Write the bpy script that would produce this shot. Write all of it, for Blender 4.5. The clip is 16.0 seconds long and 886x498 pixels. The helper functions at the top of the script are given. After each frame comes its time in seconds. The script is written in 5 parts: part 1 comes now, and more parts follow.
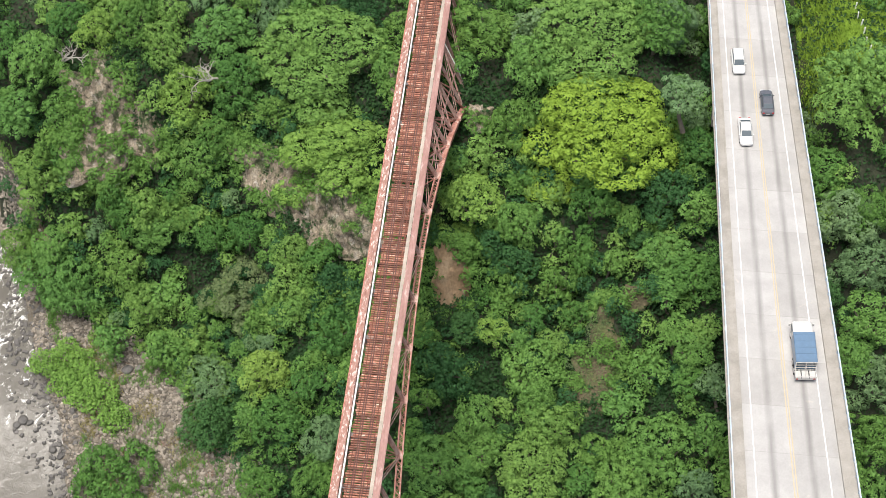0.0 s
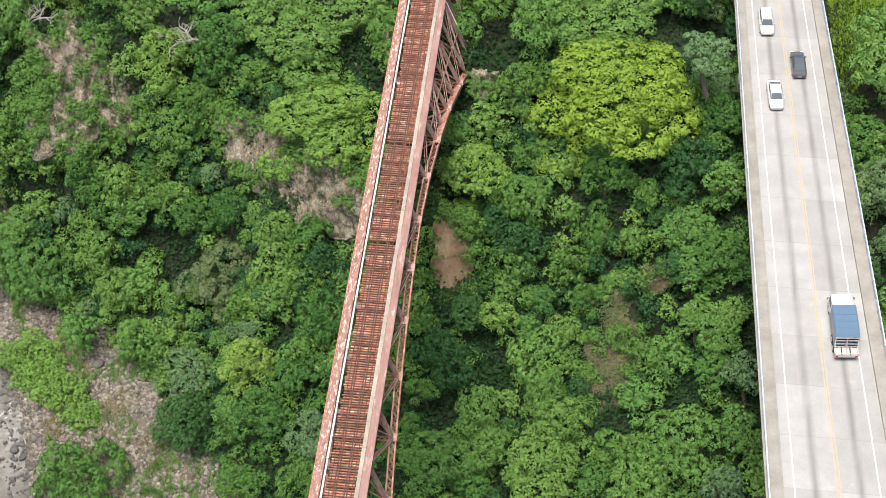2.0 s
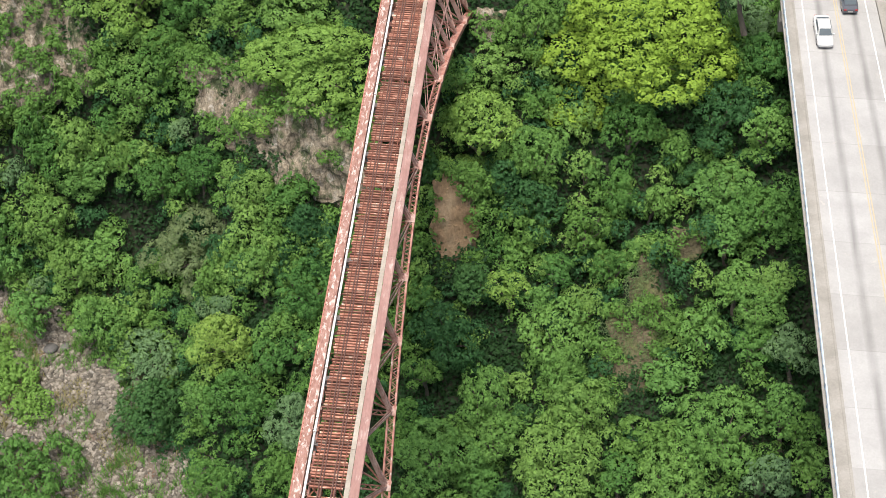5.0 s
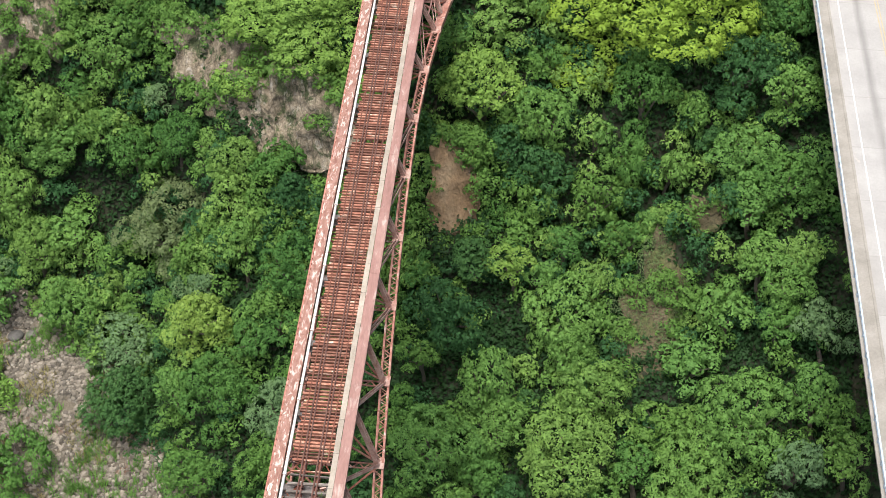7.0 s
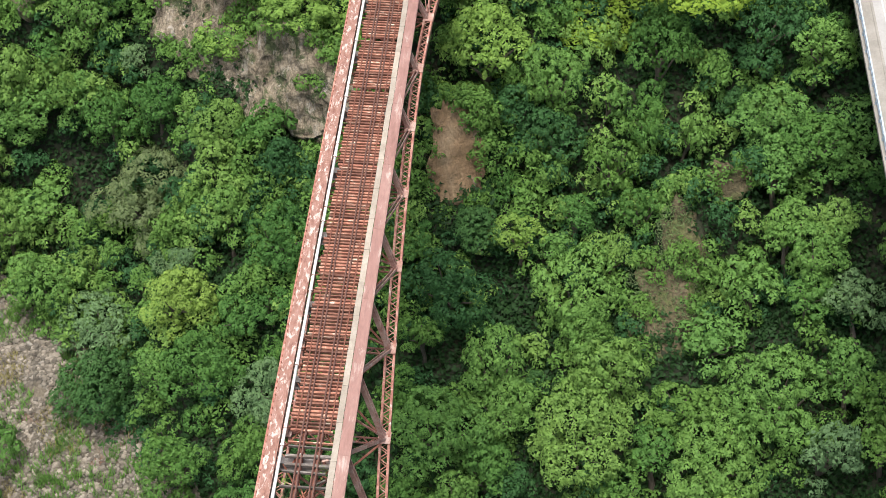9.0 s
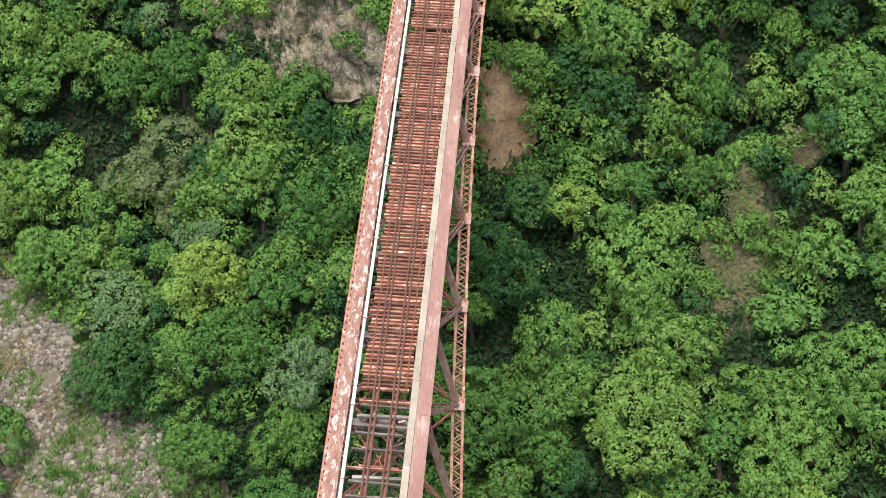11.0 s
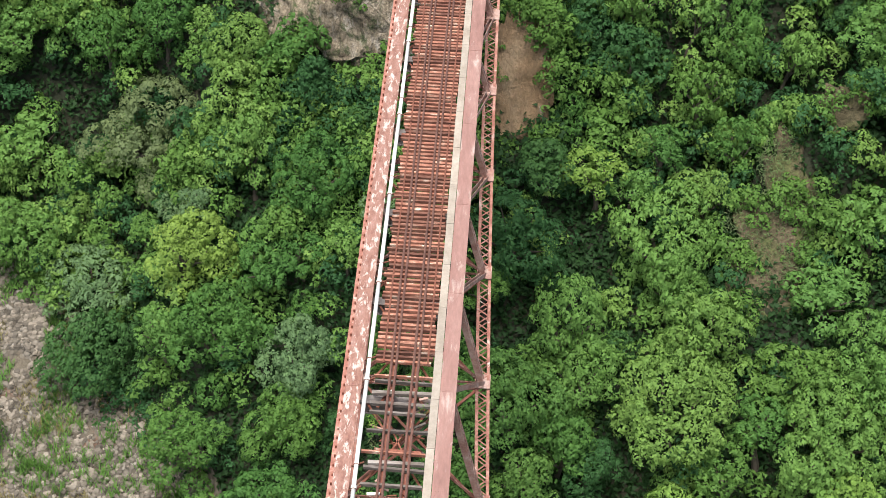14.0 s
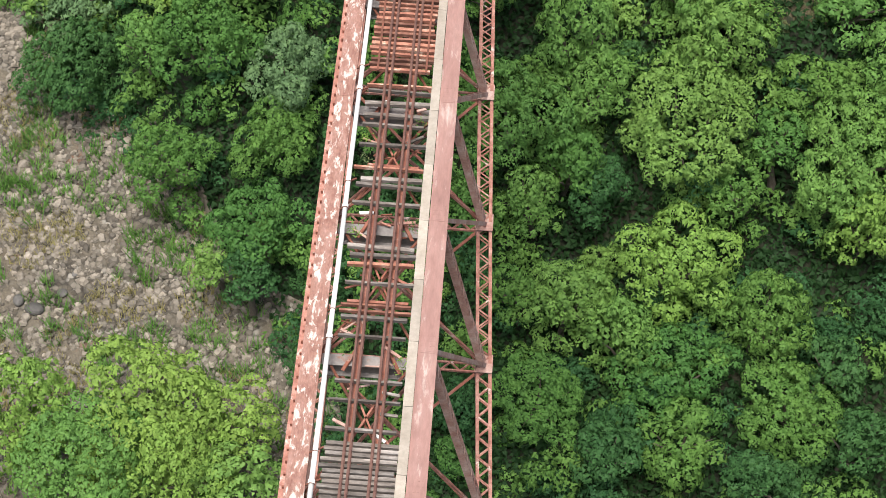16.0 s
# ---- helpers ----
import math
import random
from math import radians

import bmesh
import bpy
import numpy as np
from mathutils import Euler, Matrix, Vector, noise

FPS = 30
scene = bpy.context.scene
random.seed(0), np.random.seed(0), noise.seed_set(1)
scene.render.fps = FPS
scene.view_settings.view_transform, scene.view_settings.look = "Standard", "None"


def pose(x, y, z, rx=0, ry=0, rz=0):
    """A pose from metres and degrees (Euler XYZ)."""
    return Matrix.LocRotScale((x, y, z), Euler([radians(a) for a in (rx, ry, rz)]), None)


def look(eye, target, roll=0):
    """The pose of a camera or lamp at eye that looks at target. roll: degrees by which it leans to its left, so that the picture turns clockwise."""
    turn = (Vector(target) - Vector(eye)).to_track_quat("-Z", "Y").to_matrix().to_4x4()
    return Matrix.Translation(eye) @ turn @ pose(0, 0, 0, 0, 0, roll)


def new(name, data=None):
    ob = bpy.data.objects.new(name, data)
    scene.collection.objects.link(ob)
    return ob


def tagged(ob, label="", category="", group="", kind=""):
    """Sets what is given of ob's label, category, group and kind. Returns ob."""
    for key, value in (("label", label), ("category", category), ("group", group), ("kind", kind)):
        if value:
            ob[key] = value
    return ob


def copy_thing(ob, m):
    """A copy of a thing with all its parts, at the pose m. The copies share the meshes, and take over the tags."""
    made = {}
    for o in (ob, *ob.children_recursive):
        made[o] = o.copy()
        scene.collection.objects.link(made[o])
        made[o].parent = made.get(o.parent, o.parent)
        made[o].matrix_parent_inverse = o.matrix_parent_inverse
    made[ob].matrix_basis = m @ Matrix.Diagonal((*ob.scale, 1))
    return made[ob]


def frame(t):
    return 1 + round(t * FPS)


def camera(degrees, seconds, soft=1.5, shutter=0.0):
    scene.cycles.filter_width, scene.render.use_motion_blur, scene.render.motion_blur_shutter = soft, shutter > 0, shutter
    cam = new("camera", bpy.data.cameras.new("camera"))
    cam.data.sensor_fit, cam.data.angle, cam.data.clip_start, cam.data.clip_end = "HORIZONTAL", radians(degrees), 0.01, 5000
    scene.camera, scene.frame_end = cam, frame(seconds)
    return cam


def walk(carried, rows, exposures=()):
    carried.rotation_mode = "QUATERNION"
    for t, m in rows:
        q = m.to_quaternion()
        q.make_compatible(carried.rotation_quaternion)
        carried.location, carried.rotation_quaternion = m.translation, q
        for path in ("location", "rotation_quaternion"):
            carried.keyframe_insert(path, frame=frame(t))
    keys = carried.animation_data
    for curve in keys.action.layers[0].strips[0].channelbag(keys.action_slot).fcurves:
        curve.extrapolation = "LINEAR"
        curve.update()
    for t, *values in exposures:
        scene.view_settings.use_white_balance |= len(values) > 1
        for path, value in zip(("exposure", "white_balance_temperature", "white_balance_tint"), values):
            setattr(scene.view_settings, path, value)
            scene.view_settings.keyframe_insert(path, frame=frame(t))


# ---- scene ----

# ---------------------------------------------------------------- camera
cam = camera(28, 16.0, soft=0.85)
PATH = [
    (0, (23.968, -87.269, 169.621), (16.241, -28.089, 89.383), -1.695),
    (0.5, (24.138, -86.978, 162.994), (16.152, -26.775, 83.547), -1.649),
    (1, (24.171, -86.491, 156.631), (16.022, -25.303, 77.957), -1.589),
    (1.5, (24.013, -85.744, 150.734), (15.769, -23.735, 72.714), -1.569),
    (2, (23.688, -84.690, 145.304), (15.438, -22.000, 67.831), -1.523),
    (2.5, (23.130, -83.353, 140.294), (14.975, -20.104, 63.268), -1.367),
    (3, (22.380, -81.795, 135.622), (14.396, -18.141, 58.912), -1.237),
    (3.5, (21.507, -80.120, 131.192), (13.782, -16.122, 54.742), -1.090),
    (4, (20.705, -78.503, 126.882), (13.250, -14.167, 50.689), -0.990),
    (6.5, (18.984, -72.708, 105.805), (11.867, -5.857, 31.777), -0.567),
    (7, (18.770, -71.514, 101.893), (11.682, -4.219, 28.264), -0.648),
    (7.5, (18.515, -70.152, 98.554), (11.469, -2.620, 25.139), -0.562),
    (8, (17.954, -68.875, 95.389), (11.193, -1.124, 22.149), -0.438),
    (8.5, (16.887, -67.851, 92.202), (10.718, 0.275, 19.258), -0.112),
    (11, (8.093, -63.588, 75.725), (4.353, 7.000, 4.990), 1.598),
    (11.5, (6.780, -62.436, 73.156), (3.460, 8.339, 2.588), 1.698),
    (12, (6.011, -61.153, 71.161), (3.401, 9.704, 0.646), 1.970),
    (12.5, (5.625, -59.838, 69.502), (3.146, 11.158, -0.879), 2.076),
    (13, (5.476, -58.568, 67.955), (2.993, 12.538, -2.314), 2.088),
    (13.5, (5.429, -57.457, 66.434), (2.886, 13.786, -3.693), 2.086),
    (14, (5.391, -56.553, 64.965), (2.894, 14.243, -5.616), 2.242),
    (14.5, (5.047, -55.401, 63.334), (3.009, 12.659, -9.903), 2.408),
    (15, (4.873, -54.316, 61.923), (3.204, 10.770, -13.978), 2.628),
    (15.5, (5.013, -53.263, 60.607), (3.492, 8.703, -17.866), 2.660),
    (16, (5.418, -52.183, 59.316), (3.798, 6.657, -21.525), 2.638),
]
walk(cam, [(t, look(eye, target, roll)) for t, eye, target, roll in PATH])

# ---------------------------------------------------------------- world, light, exposure
SUN_ELEV, SUN_AZ = 76.0, 205.0
world = bpy.data.worlds.new("sky")
scene.world = world
world.use_nodes = True
wn = world.node_tree
sky = wn.nodes.new("ShaderNodeTexSky")
sky.sky_type = 'NISHITA'
sky.sun_disc = False
sky.sun_elevation = radians(SUN_ELEV)
sky.sun_rotation = radians(SUN_AZ)
sky.dust_density = 4.0
sky.ozone_density = 0.6
wn.links.new(sky.outputs[0], wn.nodes["Background"].inputs[0])
wn.nodes["Background"].inputs[1].default_value = 0.095
sun_data = bpy.data.lights.new("sun", 'SUN')
sun_data.energy = 3.9
sun_data.angle = radians(28)
sun_data.color = (1.0, 0.96, 0.90)
sun = new("sun", sun_data)
sun.matrix_world = look((math.sin(radians(SUN_AZ)) * math.cos(radians(SUN_ELEV)) * 300,
                         math.cos(radians(SUN_AZ)) * math.cos(radians(SUN_ELEV)) * 300,
                         math.sin(radians(SUN_ELEV)) * 300), (0, 0, 0))
scene.view_settings.exposure = 0.64

# ---------------------------------------------------------------- materials
def noise_node(nt, coord, scale, detail=4.0, rough=0.6, distort=0.0):
    n = nt.nodes.new("ShaderNodeTexNoise")
    n.inputs["Scale"].default_value = scale
    n.inputs["Detail"].default_value = detail
    n.inputs["Roughness"].default_value = rough
    n.inputs["Distortion"].default_value = distort
    nt.links.new(coord, n.inputs["Vector"])
    return n.outputs["Fac"]


def ramp_node(nt, fac, stops):
    r = nt.nodes.new("ShaderNodeValToRGB")
    while len(r.color_ramp.elements) < len(stops):
        r.color_ramp.elements.new(0.5)
    for e, (p, c) in zip(r.color_ramp.elements, stops):
        e.position, e.color = p, (*c, 1)
    nt.links.new(fac, r.inputs["Fac"])
    return r.outputs["Color"]


def mix_node(nt, kind, fac, a, b):
    m = nt.nodes.new("ShaderNodeMix")
    m.data_type, m.blend_type = 'RGBA', kind
    for sock, v in ((m.inputs[0], fac), (m.inputs[6], a), (m.inputs[7], b)):
        if isinstance(v, (int, float)):
            sock.default_value = v
        elif isinstance(v, tuple):
            sock.default_value = (*v, 1)
        else:
            nt.links.new(v, sock)
    return m.outputs[2]


def math_node(nt, op, a, b):
    m = nt.nodes.new("ShaderNodeMath")
    m.operation = op
    for sock, v in zip(m.inputs, (a, b)):
        if isinstance(v, (int, float)):
            sock.default_value = v
        else:
            nt.links.new(v, sock)
    return m.outputs[0]


def stretch(nt, coord, sx, sy, sz):
    m = nt.nodes.new("ShaderNodeMapping")
    m.inputs["Scale"].default_value = (sx, sy, sz)
    nt.links.new(coord, m.inputs["Vector"])
    return m.outputs["Vector"]


def surface(name, stops, scale=2.0, fine=(0.8, 1.15), fine_scale=14.0, rough=0.7, metal=0.0, bump=0.3, bump_scale=None,
            squash=(1, 1, 1), world_space=True, per_object=0.0, per_island=0.0, patch=None, bump_dist=0.05):
    """A node material: broad patches by a colour ramp, fine grain over them, relief, and variation from piece to piece."""
    m = bpy.data.materials.new(name)
    m.use_nodes = True
    nt = m.node_tree
    bsdf = nt.nodes["Principled BSDF"]
    if world_space:
        coord = nt.nodes.new("ShaderNodeNewGeometry").outputs["Position"]
    else:
        coord = nt.nodes.new("ShaderNodeTexCoord").outputs["Object"]
    coord = stretch(nt, coord, *squash)
    col = ramp_node(nt, noise_node(nt, coord, scale, 6, 0.65), stops)
    if patch:
        pscale, lo, hi, pcol = patch
        f = nt.nodes.new("ShaderNodeMapRange")
        f.inputs["From Min"].default_value, f.inputs["From Max"].default_value = lo, hi
        nt.links.new(noise_node(nt, coord, pscale, 8, 0.7, 0.4), f.inputs["Value"])
        col = mix_node(nt, 'MIX', f.outputs[0], col, pcol)
    g = noise_node(nt, coord, fine_scale, 4, 0.7)
    fr = ramp_node(nt, g, [(0.25, (fine[0],) * 3), (0.75, (fine[1],) * 3)])
    col = mix_node(nt, 'MULTIPLY', 1.0, col, fr)
    if per_object:
        r = nt.nodes.new("ShaderNodeObjectInfo").outputs["Random"]
        v = ramp_node(nt, r, [(0.0, (1 - per_object,) * 3), (1.0, (1 + per_object,) * 3)])
        col = mix_node(nt, 'MULTIPLY', 1.0, col, v)
    if per_island:
        r = nt.nodes.new("ShaderNodeNewGeometry").outputs["Random Per Island"]
        v = ramp_node(nt, r, [(0.0, (1 - per_island,) * 3), (1.0, (1 + per_island,) * 3)])
        col = mix_node(nt, 'MULTIPLY', 1.0, col, v)
    nt.links.new(col, bsdf.inputs["Base Color"])
    bsdf.inputs["Roughness"].default_value = rough
    bsdf.inputs["Metallic"].default_value = metal
    if bump:
        b = nt.nodes.new("ShaderNodeBump")
        b.inputs["Strength"].default_value = bump
        b.inputs["Distance"].default_value = bump_dist
        nt.links.new(noise_node(nt, coord, bump_scale or fine_scale, 5, 0.65), b.inputs["Height"])
        nt.links.new(b.outputs[0], bsdf.inputs["Normal"])
    return m


def leaf_material(name, stops, clump=0.5):
    """Foliage: hue from tree to tree, value from leaf to leaf and over broad patches, some light let through."""
    m = bpy.data.materials.new(name)
    m.use_nodes = True
    nt = m.node_tree
    bsdf = nt.nodes["Principled BSDF"]
    oi = nt.nodes.new("ShaderNodeObjectInfo").outputs["Random"]
    geo = nt.nodes.new("ShaderNodeNewGeometry")
    patch = noise_node(nt, geo.outputs["Position"], clump, 3, 0.6)
    f = math_node(nt, 'ADD', math_node(nt, 'MULTIPLY', oi, 0.6), math_node(nt, 'MULTIPLY', patch, 0.4))
    col = ramp_node(nt, f, stops)
    val = ramp_node(nt, geo.outputs["Random Per Island"], [(0.0, (0.86,) * 3), (0.5, (1.0,) * 3), (0.92, (1.1, 1.1, 1.08)), (1.0, (1.2, 1.2, 1.18))])
    spray = noise_node(nt, geo.outputs["Position"], 1.3, 3, 0.65)
    col = mix_node(nt, 'MULTIPLY', 1.0, col, ramp_node(nt, spray, [(0.3, (0.84, 0.86, 0.9)), (0.5, (1.0,) * 3), (0.7, (1.16, 1.14, 1.06))]))
    col = mix_node(nt, 'MULTIPLY', 1.0, col, val)
    nt.links.new(col, bsdf.inputs["Base Color"])
    bsdf.inputs["Roughness"].default_value = 0.65
    bsdf.inputs["Specular IOR Level"].default_value = 0.15
    tr = nt.nodes.new("ShaderNodeBsdfTranslucent")
    nt.links.new(mix_node(nt, 'MULTIPLY', 1.0, col, (1.25, 1.3, 0.6)), tr.inputs["Color"])
    mixer = nt.nodes.new("ShaderNodeMixShader")
    mixer.inputs[0].default_value = 0.2
    nt.links.new(bsdf.outputs[0], mixer.inputs[1])
    nt.links.new(tr.outputs[0], mixer.inputs[2])
    nt.links.new(mixer.outputs[0], nt.nodes["Material Output"].inputs["Surface"])
    return m


def rock_material():
    """Blocky brown cliff: cracked into upright blocks, pale streaked, mossy in patches."""
    m = surface("weathered_cliff_rock", [(0.28, (0.126, 0.100, 0.069)), (0.42, (0.229, 0.186, 0.132)), (0.56, (0.309, 0.260, 0.190)), (0.70, (0.413, 0.370, 0.316))], 0.9, fine=(0.5, 1.35), fine_scale=5.0,
                rough=0.95, bump=1.0, bump_scale=3.0, bump_dist=0.4, squash=(1, 0.8, 0.7), patch=(0.6, 0.50, 0.58, (0.065, 0.085, 0.034)))
    nt = m.node_tree
    bsdf = nt.nodes["Principled BSDF"]
    old = bsdf.inputs["Base Color"].links[0].from_socket
    pos = nt.nodes.new("ShaderNodeNewGeometry").outputs["Position"]
    bent = mix_node(nt, 'ADD', 0.35, pos, nt.nodes.new("ShaderNodeTexNoise").outputs["Color"])
    for scale, squash, width, dark in ((0.75, (1, 1, 0.55), 0.05, 0.55), (2.1, (1, 1, 0.6), 0.06, 0.7)):
        v = nt.nodes.new("ShaderNodeTexVoronoi")
        v.feature = 'DISTANCE_TO_EDGE'
        v.inputs["Scale"].default_value = scale
        nt.links.new(stretch(nt, bent, *squash), v.inputs["Vector"])
        crack = ramp_node(nt, v.outputs["Distance"], [(0.0, (dark,) * 3), (width, (1.0,) * 3)])
        old = mix_node(nt, 'MULTIPLY', 1.0, old, crack)
    streak = noise_node(nt, stretch(nt, pos, 2.4, 2.4, 0.7), 1.5, 7, 0.7, 0.5)
    old = mix_node(nt, 'MULTIPLY', 1.0, old, ramp_node(nt, streak, [(0.34, (0.66,) * 3), (0.5, (0.98,) * 3), (0.66, (1.2,) * 3)]))
    pale = nt.nodes.new("ShaderNodeMapRange")
    pale.inputs["From Min"].default_value, pale.inputs["From Max"].default_value = 0.58, 0.68
    nt.links.new(noise_node(nt, stretch(nt, pos, 1.6, 1.6, 0.4), 0.8, 6, 0.7), pale.inputs["Value"])
    old = mix_node(nt, 'MIX', math_node(nt, 'MULTIPLY', pale.outputs[0], 0.75), old, (0.40, 0.37, 0.33))
    nt.links.new(old, bsdf.inputs["Base Color"])
    return m


def gravel_material():
    """Packed river gravel: every stone its own grey or buff, dark between, with reddish silt in patches."""
    m = surface("river_gravel", [(0.3, (0.10, 0.082, 0.058)), (0.5, (0.125, 0.106, 0.078)), (0.72, (0.15, 0.13, 0.10))], 0.35, fine=(0.6, 1.3), fine_scale=6.0,
                rough=0.95, bump=0.8, bump_scale=4.0, bump_dist=0.15)
    nt = m.node_tree
    bsdf = nt.nodes["Principled BSDF"]
    silt = bsdf.inputs["Base Color"].links[0].from_socket
    pos = nt.nodes.new("ShaderNodeNewGeometry").outputs["Position"]
    cells = nt.nodes.new("ShaderNodeTexVoronoi")
    cells.inputs["Scale"].default_value = 2.6
    nt.links.new(pos, cells.inputs["Vector"])
    sep = nt.nodes.new("ShaderNodeSeparateColor")
    nt.links.new(cells.outputs["Color"], sep.inputs[0])
    stone_col = ramp_node(nt, sep.outputs[0], [(0.0, (0.06, 0.05, 0.038)), (0.4, (0.105, 0.092, 0.072)), (0.75, (0.165, 0.147, 0.12)), (1.0, (0.28, 0.26, 0.225))])
    stone_col = mix_node(nt, 'MULTIPLY', 1.0, stone_col, ramp_node(nt, cells.outputs["Distance"], [(0.0, (1.1,) * 3), (0.45, (0.95,) * 3), (0.75, (0.45,) * 3)]))
    f = nt.nodes.new("ShaderNodeMapRange")
    f.inputs["From Min"].default_value, f.inputs["From Max"].default_value = 0.40, 0.52
    nt.links.new(noise_node(nt, pos, 0.3, 6, 0.7), f.inputs["Value"])
    col = mix_node(nt, 'MIX', f.outputs[0], silt, stone_col)
    red = nt.nodes.new("ShaderNodeMapRange")
    red.inputs["From Min"].default_value, red.inputs["From Max"].default_value = 0.59, 0.66
    nt.links.new(noise_node(nt, pos, 0.16, 6, 0.7), red.inputs["Value"])
    col = mix_node(nt, 'MIX', math_node(nt, 'MULTIPLY', red.outputs[0], 0.7), col, (0.165, 0.085, 0.052))
    nt.links.new(col, bsdf.inputs["Base Color"])
    return m


LEAF = {
    "yellow": leaf_material("leaf_yellow_green", [(0.1, (0.162, 0.270, 0.037)), (0.5, (0.196, 0.305, 0.042)), (0.9, (0.223, 0.331, 0.048))]),
    "bright": leaf_material("leaf_fresh_green", [(0.1, (0.138, 0.260, 0.058)), (0.5, (0.167, 0.287, 0.061)), (0.9, (0.201, 0.305, 0.066))]),
    "light": leaf_material("leaf_light_green", [(0.1, (0.091, 0.204, 0.053)), (0.5, (0.120, 0.238, 0.057)), (0.9, (0.158, 0.266, 0.064))]),
    "mid": leaf_material("leaf_mid_green", [(0.1, (0.055, 0.144, 0.036)), (0.5, (0.082, 0.181, 0.041)), (0.9, (0.116, 0.210, 0.045))]),
    "dark": leaf_material("leaf_dark_green", [(0.1, (0.028, 0.086, 0.032)), (0.5, (0.041, 0.109, 0.035)), (0.9, (0.060, 0.135, 0.039))]),
    "grey": leaf_material("leaf_grey_green", [(0.1, (0.099, 0.181, 0.082)), (0.5, (0.123, 0.210, 0.092)), (0.9, (0.155, 0.236, 0.109))]),
    "olive": leaf_material("leaf_olive_brown", [(0.1, (0.084, 0.127, 0.054)), (0.5, (0.109, 0.155, 0.065)), (0.9, (0.134, 0.169, 0.079))]),
}
# undergrowth green taken near black: the shade between crowns is in the colour
MAT_SHADED_FERN = leaf_material("shade_darkened_undergrowth", [(0.1, (0.010, 0.034, 0.012)), (0.5, (0.017, 0.048, 0.015)), (0.9, (0.028, 0.066, 0.019))])
MAT_STRAW = leaf_material("dry_straw_grass", [(0.1, (0.19, 0.18, 0.075)), (0.9, (0.28, 0.245, 0.12))])
MAT_BARK = surface("bark_grey", [(0.3, (0.06, 0.048, 0.036)), (0.7, (0.13, 0.11, 0.085))], 1.5, fine_scale=9, rough=0.9, squash=(1, 1, 0.3))
MAT_DEADWOOD = surface("bleached_dead_wood", [(0.3, (0.24, 0.22, 0.19)), (0.7, (0.36, 0.34, 0.30))], 2, fine_scale=9, rough=0.9)
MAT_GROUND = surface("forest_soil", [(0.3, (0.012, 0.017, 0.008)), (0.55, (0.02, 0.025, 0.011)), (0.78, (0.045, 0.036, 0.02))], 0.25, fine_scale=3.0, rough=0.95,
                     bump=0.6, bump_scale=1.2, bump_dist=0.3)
MAT_GRAVEL = gravel_material()
MAT_STONE = surface("river_stone", [(0.3, (0.10, 0.085, 0.066)), (0.7, (0.20, 0.177, 0.146))], 0.9, fine_scale=7, rough=0.9, per_island=0.5, per_object=0.2)
MAT_BOULDER = surface("wet_grey_boulder", [(0.3, (0.055, 0.052, 0.048)), (0.7, (0.12, 0.113, 0.105))], 0.8, fine_scale=6, rough=0.75, per_object=0.25)
MAT_ROCK = rock_material()
MAT_GULLY = surface("bare_brown_earth", [(0.3, (0.060, 0.055, 0.027)), (0.5, (0.101, 0.084, 0.046)), (0.72, (0.164, 0.129, 0.082))], 0.6, fine=(0.5, 1.35), fine_scale=4.0, rough=0.95, bump=0.9,
                    bump_scale=2.4, bump_dist=0.4, patch=(0.4, 0.48, 0.6, (0.10, 0.115, 0.04)))
MAT_CLAY = surface("ochre_clay_bank", [(0.3, (0.182, 0.115, 0.061)), (0.5, (0.304, 0.200, 0.112)), (0.72, (0.392, 0.284, 0.176))], 0.4, fine=(0.75, 1.2), fine_scale=2.5,
                   rough=0.95, bump=0.9, bump_scale=2.6, bump_dist=0.45, squash=(1, 1, 0.4), patch=(0.6, 0.60, 0.68, (0.36, 0.31, 0.25)))
MAT_RUST = surface("rusty_red_steel", [(0.3, (0.17, 0.055, 0.035)), (0.5, (0.27, 0.10, 0.065)), (0.7, (0.34, 0.155, 0.115))], 1.1, fine=(0.65, 1.25), fine_scale=6,
                   rough=0.8, bump=0.25, patch=(0.9, 0.60, 0.68, (0.46, 0.36, 0.31)))
MAT_POST = surface("faded_pinkish_steel", [(0.28, (0.26, 0.12, 0.09)), (0.45, (0.38, 0.22, 0.18)), (0.62, (0.47, 0.33, 0.28)), (0.78, (0.60, 0.51, 0.45))], 1.3, fine=(0.7, 1.2), fine_scale=8,
                   rough=0.8, bump=0.2)
MAT_RIB = surface("lacquer_red_rusting_steel", [(0.3, (0.230, 0.086, 0.061)), (0.5, (0.356, 0.161, 0.121)), (0.7, (0.483, 0.287, 0.230))], 1.6, fine=(0.65, 1.25), fine_scale=9,
                  rough=0.8, bump=0.2, patch=(1.4, 0.58, 0.66, (0.58, 0.48, 0.42)))
MAT_RUST_DARK = surface("dark_rusted_steel", [(0.3, (0.09, 0.035, 0.022)), (0.55, (0.17, 0.06, 0.037)), (0.75, (0.24, 0.095, 0.06))], 1.3, fine_scale=7, rough=0.85, bump=0.25)
MAT_CHORD = surface("faded_red_oxide_paint", [(0.3, (0.219, 0.115, 0.096)), (0.5, (0.279, 0.155, 0.132)), (0.7, (0.335, 0.205, 0.176))], 0.8, fine=(0.8, 1.15), fine_scale=6,
                    rough=0.7, bump=0.15, squash=(1, 0.25, 1), patch=(1.6, 0.56, 0.66, (0.43, 0.34, 0.30)))
